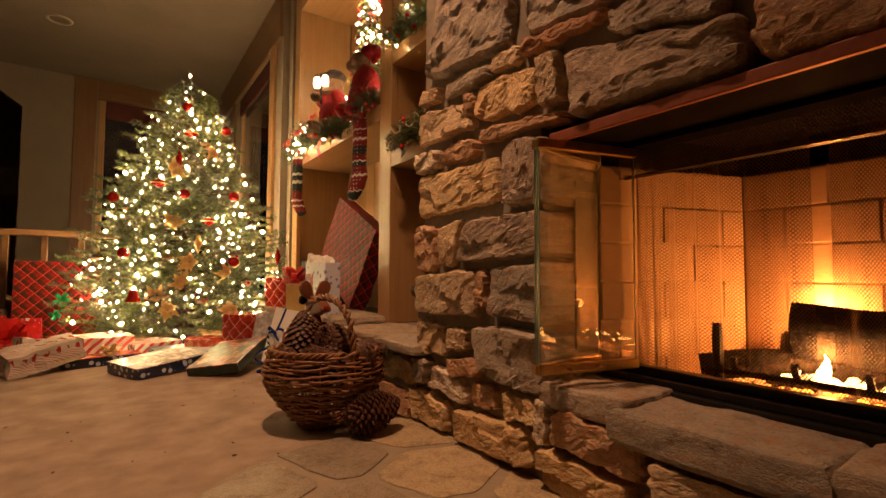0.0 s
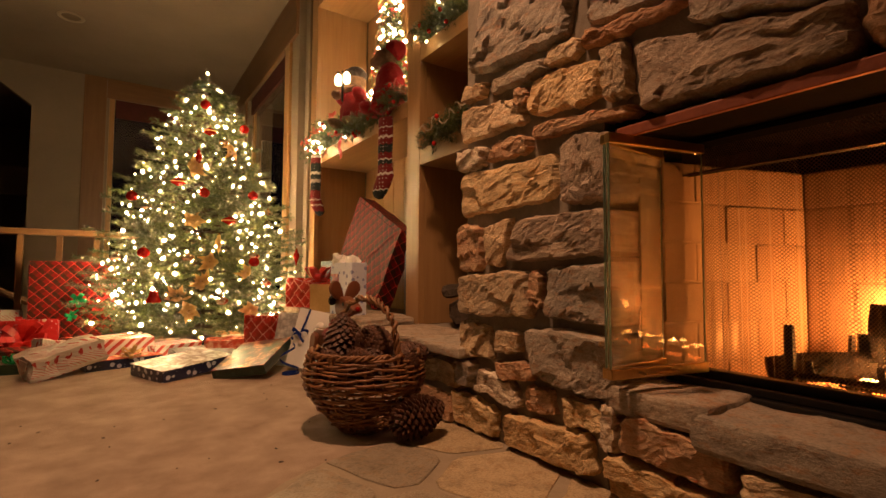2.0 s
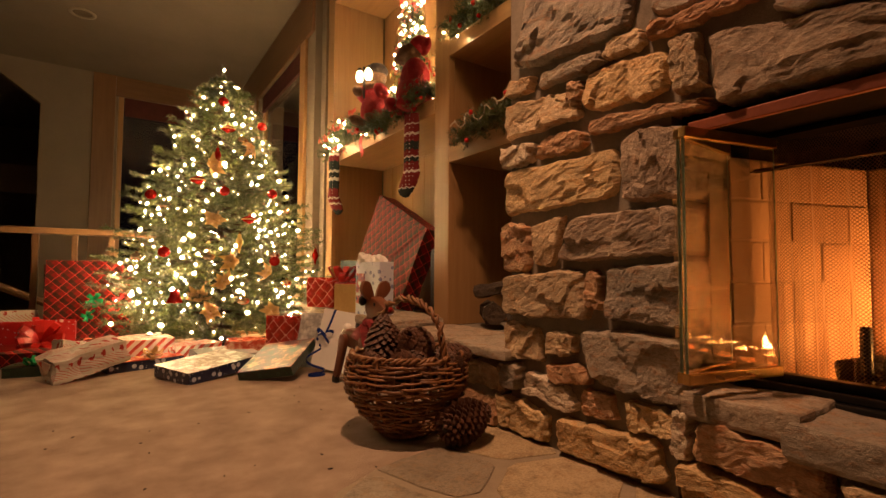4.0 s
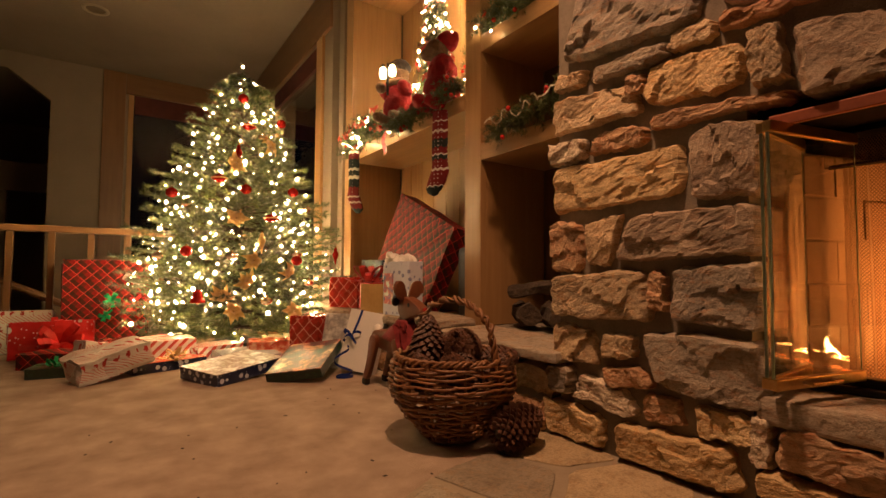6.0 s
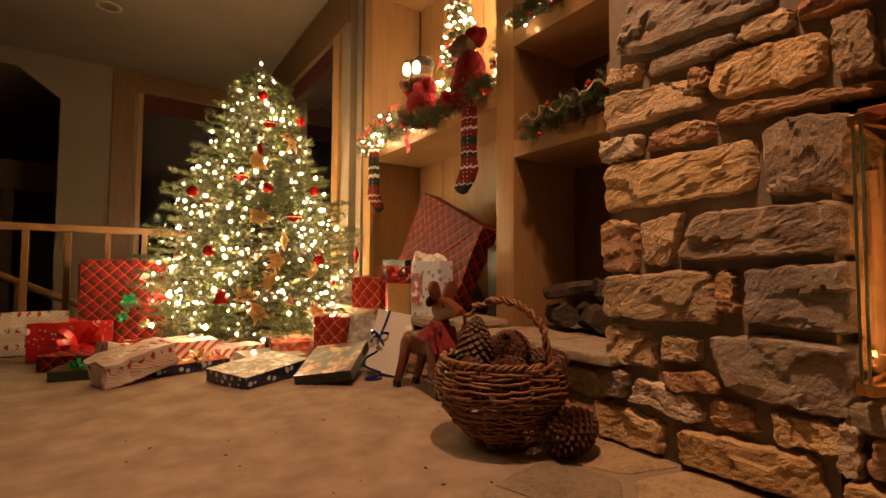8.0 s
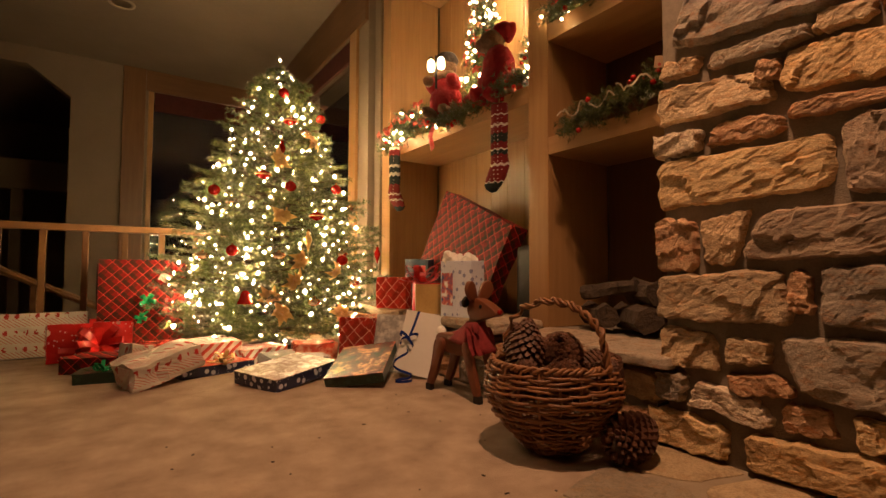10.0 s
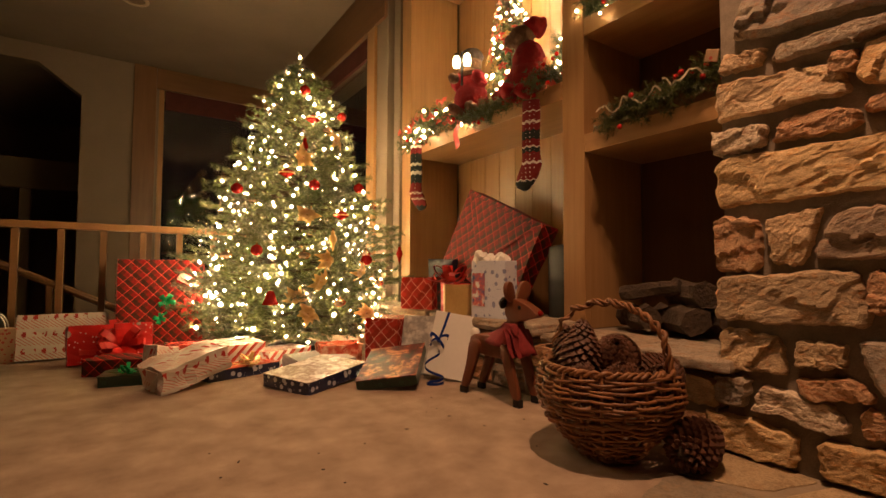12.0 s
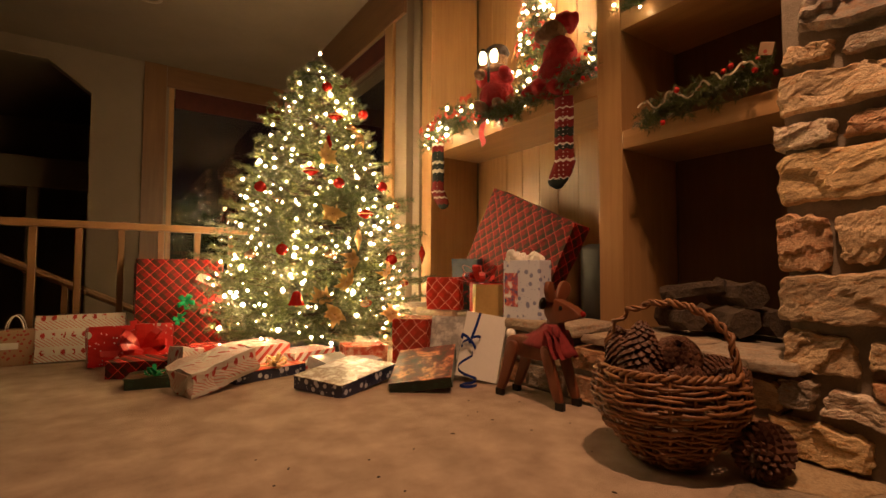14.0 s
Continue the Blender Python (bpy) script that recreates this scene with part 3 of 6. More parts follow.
def slab(parent, x0, y0, x1, y1, z0, z1, seed, material=M_FLAG, name="slab"):
    """A thick flat stone with a broken, worn edge and an uneven top."""
    ring, verts, faces = 64, [], []
    off, h = Vector((seed * 2.3, seed * 4.1, 0)), z1 - z0
    levels = [(0.0, 0.95), (0.15, 0.985), (0.4, 1.0), (0.65, 0.995), (0.85, 0.98), (0.96, 0.955), (1.0, 0.92), (1.0, 0.75), (1.0, 0.5), (1.0, 0.25), (1.0, 0.02)]
    for f, inset in levels:
        for s in range(ring):
            a = s * math.tau / ring
            cx, cy = math.cos(a), math.sin(a)
            k = 1 / max(abs(cx), abs(cy)) ** 0.9
            r = 1 + 0.035 * noise.noise(off + Vector((cx * 2, cy * 2, f * 2))) + 0.02 * noise.noise(off + Vector((cx * 7, cy * 7, f * 4))) + 0.01 * noise.noise(off + Vector((cx * 19, cy * 19, f * 9)))
            px, py = (x0 + x1) / 2 + cx * k * r * inset * (x1 - x0) / 2, (y0 + y1) / 2 + cy * k * r * inset * (y1 - y0) / 2
            lift = 0.007 * noise.noise(off + Vector((px * 9, py * 9, f))) + 0.003 * noise.noise(off + Vector((px * 40, py * 40, f))) if f > 0.5 else 0
            verts.append((px, py, z0 + f * h + lift))
    for j in range(len(levels) - 1):
        for s in range(ring):
            t = (s + 1) % ring
            faces.append((j * ring + s, j * ring + t, (j + 1) * ring + t, (j + 1) * ring + s))
    faces.append(tuple(range((len(levels) - 1) * ring, len(levels) * ring)))
    return part_py(name, verts, faces, material, parent)


slab(ledge, 1.045, 0.66, 1.26, 0.935, 0.225, 0.288, 1, M_GREY)
slab(ledge, 1.02, 0.27, 1.26, 0.70, 0.198, 0.274, 2, M_GREY)
slab(ledge, 1.025, -0.14, 1.26, 0.29, 0.20, 0.278, 3, M_GREY)
slab(ledge, 1.01, -0.70, 1.235, -0.125, 0.20, 0.276, 4, M_GREY)
for q in ([(0.90, 0.13), (0.62, 0.11), (0.62, 0.20), (0.88, 0.235)], [(0.60, 0.10), (0.20, 0.10), (0.20, 0.185), (0.60, 0.19)],
          [(0.18, 0.10), (-0.25, 0.10), (-0.25, 0.185), (0.18, 0.185)], [(0.945, 0.01), (0.66, 0.01), (0.66, 0.095), (0.93, 0.115)],
          [(0.64, 0.01), (0.30, 0.01), (0.30, 0.085), (0.64, 0.09)], [(0.28, 0.01), (-0.30, 0.01), (-0.30, 0.085), (0.28, 0.085)],
          [(0.945, 0.12), (0.905, 0.12), (0.905, 0.24), (0.945, 0.24)]):
    stone(ledge, q, seed=k, proud=0.03, material=STONES["tgorgcr"[k % 7]])
    k += 1

# bench slabs and face stones
for i, (y0, y1) in enumerate(((1.53, 1.90), (1.91, 2.37), (2.38, 2.85), (2.86, 3.30), (3.31, 3.75), (3.76, 4.17))):
    top = 0.305 if i < 2 else 0.337
    slab(bench, 1.01 + 0.02 * (i % 2), y0, SHELF + 0.05, y1, top - (0.04 if i < 2 else 0.055), top, 11 + i, M_GREY)
y = 1.62
while y < 4.1:
    w = random.uniform(0.2, 0.36)
    stone(bench, [(y + w - 0.02, 0.01), (y, 0.01), (y, 0.125), (y + w - 0.02, 0.12)], face=1.06, seed=k, nu=20, nv=12, material=STONES["grtg"[k % 4]])
    stone(bench, [(y + w - 0.05, 0.14), (y - 0.03, 0.14), (y - 0.03, 0.245), (y + w - 0.05, 0.245)], face=1.06, seed=k + 1, nu=20, nv=12, material=STONES["gtrg"[k % 3]])
    y, k = y + w, k + 2

# flagstone paving before the hearth
paving = thing("flagstone_paving", pose(0, 0, 0), "irregular tan and grey flagstones set flush before the hearth", "paving", kind="structure")
bm = bmesh.new()
edge_line = [(1.10, 1.70), (0.92, 1.63), (0.74, 1.56), (0.52, 1.54), (0.38, 1.47), (0.26, 1.36), (0.20, 1.15), (0.16, 0.8), (0.14, 0.2), (0.14, -1.5), (1.10, -1.5)]
bm.faces.new([bm.verts.new((x, y, 0.004)) for x, y in edge_line][::-1])
bmesh.ops.recalc_face_normals(bm, faces=bm.faces)
part("mortar_bed", bm, mottled("paving_mortar", (0.24, 0.185, 0.125), (0.34, 0.27, 0.185), 16, 160, 0.9, 0, 0.5, 0.003), paving)


def clip(poly, p, n):
    """The part of a convex outline on the side of p against n."""
    out = []
    for a, b in zip(poly, poly[1:] + poly[:1]):
        da, db = (a - p).dot(n), (b - p).dot(n)
        if da <= 0:
            out.append(a)
        if da * db < 0:
            out.append(a.lerp(b, da / (da - db)))
    return out


M_FLAG_GREY = rock("grey_flagstone", [(0.23, 0.185, 0.135), (0.33, 0.265, 0.185), (0.40, 0.325, 0.23), (0.36, 0.25, 0.145)], 0.5)
OUTLINE = [Vector(p) for p in ((1.08, 1.69), (0.52, 1.54), (0.27, 1.37), (0.16, 0.8), (0.15, -1.2), (1.08, -1.2))]
SEEDS = [Vector(p) for p in ((0.97, 1.52), (0.88, 1.18), (0.68, 1.42), (0.43, 1.34), (1.05, 0.85), (0.58, 1.08), (0.30, 1.02), (0.80, 0.80), (0.50, 0.72), (0.25, 0.60), (0.90, 0.42), (0.52, 0.35), (0.24, 0.15), (0.88, 0.0), (0.50, -0.1), (0.80, -0.5), (0.35, -0.5), (0.6, -0.95))]
for i, seed in enumerate(SEEDS):
    cell = OUTLINE
    for other in SEEDS:
        if other is not seed:
            d = (other - seed).normalized()
            cell = clip(cell, (seed + other) / 2 - d * 0.011, d)
    ring = []
    for a, b in zip(cell, cell[1:] + cell[:1]):
        for f in (0.12, 0.37, 0.62, 0.88):
            p = a.lerp(b, f)
            ring.append(p + (p - seed).normalized() * 0.016 * (noise.noise(Vector((p.x * 9, p.y * 9, i))) - 0.35))
    n, verts = len(ring), []
    for z, s in ((0.0045, 1.0), (0.007, 0.997), (0.0085, 0.975)):
        verts += [((seed + (p - seed) * s).x, (seed + (p - seed) * s).y, z) for p in ring]
    faces = [(j * n + k2, j * n + (k2 + 1) % n, (j + 1) * n + (k2 + 1) % n, (j + 1) * n + k2) for j in range(2) for k2 in range(n)] + [tuple(range(2 * n, 3 * n))]
    faces = [f[::-1] for f in faces]
    part_py("flagstone", verts, faces, M_FLAG if i in (0, 1, 4, 7, 11) else M_FLAG_GREY, paving)

# ---- firebox ----
firebox = thing("firebox", pose(0, 0, 0), "brick-lined firebox glowing orange behind a mesh screen", "fireplace", kind="structure")
shell = bmesh.new()
box(1.32, -0.55, 0.20, 2.10, 1.00, 0.268, 0, shell)
box(1.84, -0.55, 0.27, 2.10, 1.10, 1.3, 0, shell)
part("hearth_base", shell, M_SOOT, firebox)
BW, BH = 0.230, 0.1155


def brick_wall(a, b, shift):
    """Firebricks in running bond from a to b (x, y), facing the left of that way."""
    a, b = Vector(a), Vector(b)
    run, length = (b - a).normalized(), (b - a).length
    ang = math.degrees(math.atan2(run.y, run.x))
    me = None
    for row in range(6):
        x = -BW * (0.5 if (row + shift) % 2 else 0.0)
        while x < length:
            x0, x1 = max(x, 0) + 0.003, min(x + BW, length) - 0.003
            if x1 - x0 > 0.02:
                z = 0.2095 + row * BH
                ob = part("firebrick", box(x0, random.uniform(-0.002, 0.002), z + 0.003, x1, 0.06, z + BH - 0.003, 0.003), M_FIREBRICK, firebox)
                ob.matrix_basis = pose(a.x, a.y, 0, 0, 0, ang)
            x += BW
    back = part("soot_joint", box(0, 0.003, 0.2095, length, 0.058, 0.2095 + 6 * BH, 0), M_SOOT, firebox)
    back.matrix_basis = pose(a.x, a.y, 0, 0, 0, ang)


brick_wall((1.275, 0.90), (1.80, 0.735), 0)
brick_wall((1.80, 0.735), (1.80, -0.17), 1)
brick_wall((1.80, -0.17), (1.34, -0.40), 0)
# band above the bricks: soot and shade painted together as black sheets
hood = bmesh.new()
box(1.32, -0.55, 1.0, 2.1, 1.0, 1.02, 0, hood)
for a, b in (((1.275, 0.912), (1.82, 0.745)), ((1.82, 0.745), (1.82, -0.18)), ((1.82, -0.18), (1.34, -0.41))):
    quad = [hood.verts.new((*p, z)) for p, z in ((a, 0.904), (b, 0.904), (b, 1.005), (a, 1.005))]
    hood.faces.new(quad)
part("smoke_shelf", hood, M_SOOT_SHADE, firebox)
part("jamb_plate", box(1.17, 0.906, 0.29, 1.272, 0.912, 0.945, 0.001), M_MORTAR, firebox)
part("jamb_liner", box(1.295, 0.962, 0.25, 1.335, 0.99, 1.0, 0.003), M_FIREBRICK, firebox)

lintel = thing("steel_lintel", pose(0, 0, 0), "rusty steel lintel bar across the fireplace opening, firelight's red put into its colour", "lintel", kind="structure")
# bar's red is rust plus painted-in firelight
part("bar", box(1.055, -0.55, 0.930, 1.068, 0.89, 0.958, 0.003), M_FIRELIT_RUST, lintel)
# underside and recess kept dark by a near-black colour standing for shade
part("flange", box(1.069, -0.55, 0.946, 1.30, 0.925, 0.956, 0.002), M_SOOT_SHADE, lintel)
part("recess_top", box(1.12, -0.55, 0.958, 1.34, 0.94, 1.0, 0), M_SOOT_SHADE, lintel)

screen = thing("fire_screen", pose(0, 0, 0), "black fireplace surround with hanging steel mesh curtains", "fire screen")
part("sill", box(1.24, -0.5, 0.236, 1.345, 0.925, 0.285, 0.004), M_BLACK, screen)
part("track", box(1.262, -0.5, 0.286, 1.285, 0.89, 0.305, 0.003), M_BLACK, screen)
part("track", box(1.300, -0.5, 0.286, 1.335, 0.875, 0.325, 0.003), M_BLACK, screen)
part("valance_hem", tube(bmesh.new(), [(1.333, -0.5, 0.862), (1.333, 0.872, 0.862)], 0.0018, 6), M_CHAIN, screen, "thin steel hem of the mesh valance")
# top bar shares the colour with shade painted in
part("top_bar", box(1.27, -0.5, 0.930, 1.337, 0.93, 0.944, 0.003), M_SOOT_SHADE, screen)
part("rod", tube(bmesh.new(), [(1.352, -0.5, 0.866), (1.352, 0.868, 0.866)], 0.006, 8), M_BLACK, screen, "thin curtain rod")


def mesh_curtain(name, y0, y1, z0, z1, face, folds, depth, seed, label):
    """Woven steel links hanging in folds that crowd towards the far end: diagonal strands crossing."""
    verts, faces = [], []
    pitch = 0.0047
    cols, rows = int((y1 - y0) * 1.25 / pitch), int((z1 - z0) / pitch)

    def at(i, j):
        f = i / cols
        y = y0 + (y1 - y0) * (f + 0.10 * math.sin(math.pi * f) * f)
        swing = math.sin(f * folds + 0.5 * math.sin(j * 0.02 + seed)) + 0.5 * math.sin(f * folds * 2.3 + seed)
        return Vector((face + swing * depth * (0.45 + 0.8 * f * f) * (1.1 - 0.4 * j / max(rows, 1)), y, z0 + j * (z1 - z0) / rows))

    w = Vector((0, 0, 0.0013))
    for i in range(cols):
        for j in range(rows):
            p, q = ((i, j), (i + 1, j + 1)) if (i + j) % 2 == 0 else ((i + 1, j), (i, j + 1))
            a, b = at(*p), at(*q)
            n = len(verts)
            verts += [a - w, b - w, b + w, a + w]
            faces.append((n, n + 1, n + 2, n + 3))
    ob = part_py(name, verts, faces, M_CHAIN, screen, label)
    ob["kind"] = "stuff"


mesh_curtain("mesh_curtain", 0.405, 0.848, 0.30, 0.905, 1.368, 46, 0.015, 1, "fine steel mesh curtain in folds")
mesh_curtain("mesh_curtain", -0.42, 0.372, 0.30, 0.905, 1.368, 40, 0.010, 2, "fine steel mesh curtain in folds")
mesh_curtain("mesh_valance", -0.42, 0.872, 0.862, 0.932, 1.333, 30, 0.003, 3, "short steel mesh valance under the top bar")


def glass_door(a, b, rails):
    a, b = Vector((*a, 0)), Vector((*b, 0))
    ang, n = math.degrees(math.atan2(b.y - a.y, b.x - a.x)), (b - a).length
    m = pose(a.x, a.y, 0, 0, 0, ang)
    leaf = part("glass_leaf", box(0.006, -0.003, 0.345, n - 0.006, 0.003, 0.905, 0.001), M_GLASS, doors, "clear glass leaf with green edges")
    leaf.matrix_basis = m
    leaf.visible_shadow = False
    for x in (0.002, n - 0.006):
        part("edge_strip", box(x, -0.0032, 0.345, x + 0.003, 0.0032, 0.905, 0.001), M_GLASS_EDGE, leaf)
    for z in rails:
        r = part("rail", box(0, -0.010, z, n, 0.010, z + 0.026, 0.003), M_BRASS, doors, "aged brass rail")
        r.matrix_basis = m


doors = thing("bifold_glass_door", pose(0, 0, 0), "folding glass fireplace door standing half open on brass rails", "glass door")
glass_door((0.985, 0.868), (1.295, 0.795), (0.320, 0.905))
glass_door((0.990, 0.882), (1.262, 0.898), (0.320, 0.905))
part("pull", tube(bmesh.new(), [(1.06, 0.835, 0.336), (1.05, 0.815, 0.336), (1.15, 0.79, 0.336), (1.16, 0.812, 0.336)], 0.004, 8), M_BRASS, doors, "brass pull bar")

# fire: andirons, grate, logs, embers and flames
grate = thing("fire_grate", pose(0, 0, 0), "black iron grate with upright andirons in the firebox", "grate")
for ax, ay, h in ((1.48, 0.669, 0.445), (1.66, 0.563, 0.42), (1.48, 0.10, 0.445)):
    part("andiron", tube(bmesh.new(), [(ax, ay, 0.27), (ax, ay, h - 0.02), (ax, ay, h)], 0.014, 10, taper=[1, 1, 0.9]), M_BLACK, grate)
for y in (0.62, 0.48, 0.34, 0.20):
    part("bar", tube(bmesh.new(), [(1.46, y, 0.36), (1.47, y, 0.325), (1.76, y, 0.325), (1.78, y, 0.40)], 0.009, 8), M_BLACK, grate)
part("cross_bar", tube(bmesh.new(), [(1.47, 0.68, 0.318), (1.47, 0.08, 0.318)], 0.009, 8), M_BLACK, grate)


def log(name, a, b, r, mat, label, seed, group="logs in the fire"):
    ob = part(name, rough_log(bmesh.new(), a, b, r, 14, seed), mat, None, "", True)
    return tagged(ob, label, "log", group)


log("burning_log", (1.63, 0.53, 0.43), (1.66, -0.05, 0.42), 0.075, M_CHAR, "charred burning log across the grate", 3)
log("burning_log", (1.72, 0.60, 0.31), (1.75, 0.05, 0.31), 0.035, M_CHAR, "blackened log at the back of the fire", 5)
log("burning_log", (1.52, 0.74, 0.31), (1.66, 0.50, 0.35), 0.035, M_CHAR, "blackened log at the end of the grate", 8)

fire = thing("fire", pose(0, 0, 0), "small bright flames and glowing embers under the log", "fire")


def flame(x, y, z, h, w, seed):
    bm = bmesh.new()
    prof = [(0.0, 0), (0.8, 0.12), (1.0, 0.28), (0.62, 0.55), (0.25, 0.8), (0.0, 1.0)]
    lathe(bm, [(r * w, t * h) for r, t in prof], 8)
    for v in bm.verts:
        t = v.co.z / h
        v.co += Vector((x + 0.3 * w * math.sin(5 * t + seed), y + 0.9 * w * math.sin(4 * t + seed * 2) * t, z))
    part("flame", bm, M_FLAME, fire, "", True)


for i in range(11):
    y = 0.50 - i * 0.045
    flame(1.545 + 0.02 * math.sin(i * 2.3), y, 0.312, random.uniform(0.012, 0.026) + (0.055 if i == 1 else 0), random.uniform(0.007, 0.012) + (0.006 if i == 1 else 0), i)
bm = bmesh.new()
for i in range(70):
    y = random.uniform(-0.1, 0.53)
    s = random.uniform(0.006, 0.014)
    ellipsoid(bm, (random.uniform(1.52, 1.60), y, 0.315 + random.uniform(-0.006, 0.008)), (s, s * 1.7, s * 0.7), (0, 0, random.uniform(0, 90)), 6, 4)
part("coal_bed", bm, M_COAL, fire, "white-hot coals")["kind"] = "stuff"
bm = bmesh.new()
for i in range(120):
    s = random.uniform(0.004, 0.012)
    ellipsoid(bm, (random.uniform(1.44, 1.74), random.uniform(-0.1, 0.66), 0.275 + random.uniform(0, 0.01)), (s, s * 1.4, s * 0.7), (0, 0, random.uniform(0, 90)), 6, 4)
part("embers", bm, M_EMBER, fire, "dull red embers")["kind"] = "stuff"
bm = bmesh.new()
for i in range(260):
    s = random.uniform(0.006, 0.02)
    ellipsoid(bm, (random.uniform(1.42, 1.78), random.uniform(-0.2, 0.85), 0.272), (s, s * 1.3, s * 0.5), (0, 0, random.uniform(0, 90)), 6, 4)
part("ash", bm, M_CHAR, fire, "heap of dark ash")["kind"] = "stuff"

# ---- christmas tree ----
TX, TY = 0.52, 4.30
rng = np.random.default_rng(7)


def tree_radius(z):
    """Outline of the crown by height."""
    return float(np.interp(z, [0.10, 0.25, 0.50, 0.90, 1.31, 1.71, 1.95, 2.10], [0.66, 0.74, 0.74, 0.64, 0.48, 0.31, 0.17, 0.05]))


def needles_on(starts, ends, per_metre, length, spread, gen, flat=0.0):
    """Needle triangles all round a bundle of twigs."""
    out = []
    for a, b in zip(starts, ends):
        d = b - a
        n = max(6, int(np.linalg.norm(d) * per_metre))
        d = d / (np.linalg.norm(d) + 1e-9)
        t = gen.random(n)[:, None]
        p = a + (b - a) * t
        r = gen.normal(size=(n, 3))
        r[:, 2] *= 1 - flat
        r -= (r @ d)[:, None] * d
        r /= np.linalg.norm(r, axis=1)[:, None] + 1e-9
        way = d * (1 - spread) + r * spread
        way /= np.linalg.norm(way, axis=1)[:, None]
        side = np.cross(way, gen.normal(size=(n, 3)))
        side /= np.linalg.norm(side, axis=1)[:, None] + 1e-9
        l = length * gen.uniform(0.7, 1.2, n)[:, None]
        w = side * 0.0017
        out.append(np.stack([p - w, p + w, p + way * l], 1))
    return np.concatenate(out).reshape(-1, 3)


def needle_part(name, tri, material, parent, label=""):
    faces = np.arange(len(tri)).reshape(-1, 3)
    ob = part_py(name, tri.tolist(), faces.tolist(), material, parent, label)
    ob["kind"] = "stuff"
    return ob


tree = thing("christmas_tree", pose(TX, TY, 0), "full green fir christmas tree covered in warm white lights", "christmas tree")
part("trunk", tube(bmesh.new(), [(0, 0, 0), (0, 0, 0.8), (0.01, 0, 1.5), (0, 0, 2.12)], 0.035, 10, taper=[1, 0.85, 0.5, 0.12]), M_BARK, tree)
limbs, starts, ends, tips = bmesh.new(), [], [], []
z, turn = 0.13, 0.0
while z < 2.08:
    reach = tree_radius(z)
    count = max(5, int(6 + reach * 17))
    for i in range(count):
        a = turn + i * math.tau / count + rng.normal() * 0.12
        r = reach * rng.uniform(0.74, 1.13)
        rise = 0.10 * r + rng.normal() * 0.02
        root = np.array((0, 0, z + 0.02))
        tip = np.array((math.cos(a) * r, math.sin(a) * r, z + rise * (1 if z > 0.4 else 0.6)))
        mid = (root + tip) / 2 + np.array((0, 0, -0.04 * r))
        tube(limbs, [root, mid, tip], 0.006, 4, taper=[1, 0.7, 0.3])
        out = (tip - root) / (np.linalg.norm(tip - root) + 1e-9)
        cross = np.array((-out[1], out[0], 0.0))
        n = max(4, int(r * 12))
        for s in range(n):
            f = 0.30 + 0.70 * (s + 0.5) / n
            p = root * (1 - f) ** 2 + 2 * mid * f * (1 - f) + tip * f * f
            l = (0.055 + 0.12 * (1 - f)) * min(1.0, 0.45 + reach)
            for side in (-1, 1):
                w = out * 0.75 + cross * side * rng.uniform(0.5, 0.9) + np.array((0, 0, rng.normal() * 0.25))
                e = p + w / np.linalg.norm(w) * l
                starts.append(p), ends.append(e), tips.append(e)
        starts.append(mid), ends.append(tip + out * 0.03), tips.append(tip)
    z += 0.062
    turn += 1.1
starts.append(np.array((0, 0, 2.05))), ends.append(np.array((0.0, 0, 2.19)))
part("branchwork", limbs, M_BARK, tree)["kind"] = "stuff"
needle_part("needles", needles_on(starts, ends, 560, 0.033, 0.56, rng), M_NEEDLE, tree, "dense dark green needles")
part("stand", lathe(bmesh.new(), [(0, 0), (0.2, 0), (0.18, 0.05), (0.06, 0.09), (0.0, 0.09)], 20), M_BLACK, tree)


def bulbs_part(name, places, radius, parent, material=M_BULB, label=""):
    bm = bmesh.new()
    for p in places:
        bmesh.ops.create_icosphere(bm, subdivisions=1, radius=radius * random.choice((0.45, 0.55, 0.65, 0.8, 1.0, 1.3, 1.8)), matrix=Matrix.Translation(Vector(p)))
    ob = part(name, bm, material, parent, label, True)
    ob["kind"] = "stuff"
    return ob


lights = thing("string_lights", pose(TX, TY, 0), "string of warm white lights wound round the tree", "string lights")
picked = rng.permutation(len(tips))
spots, wire = [], []
for i in picked:
    p = tips[i]
    if p[2] > 2.1 or not 0.50 < np.hypot(p[0], p[1]) / tree_radius(p[2]) < 1.0:
        continue
    if all(np.linalg.norm(p - q) > 0.054 for q in spots):
        spots.append(p + np.array((0, 0, 0.008)))
    if len(spots) >= 560:
        break
spots.append(np.array((0, 0.0, 2.17)))
bulbs_part("bulbs", spots, 0.0060, lights, M_BULB, "tiny lit bulbs")
order = sorted(spots, key=lambda p: (round(p[2] / 0.12), math.atan2(p[1], p[0])))
bm = bmesh.new()
for a, b in zip(order, order[1:]):
    if np.linalg.norm(a - b) < 0.35:
        mid = (a + b) / 2 * np.array((0.97, 0.97, 1)) - np.array((0, 0, 0.015))
        tube(bm, [a, mid, b], 0.0014, 3)
part("wire", bm, mottled("green_wire", (0.01, 0.03, 0.012), (0.02, 0.05, 0.02), 9, 50, 0.6), lights)

# ---- tree ornaments ----
M_RED = mottled("red_glass", (0.30, 0.012, 0.010), (0.46, 0.028, 0.02), 18, 120, 0.18, 0.35, 0.05, 0.0004)
M_GOLD = mottled("gold_leaf", (0.34, 0.19, 0.05), (0.62, 0.41, 0.15), 26, 140, 0.38, 0.35, 0.5, 0.002)
M_CAP = mottled("ornament_cap", (0.55, 0.40, 0.18), (0.75, 0.58, 0.30), 30, 150, 0.25, 1.0)
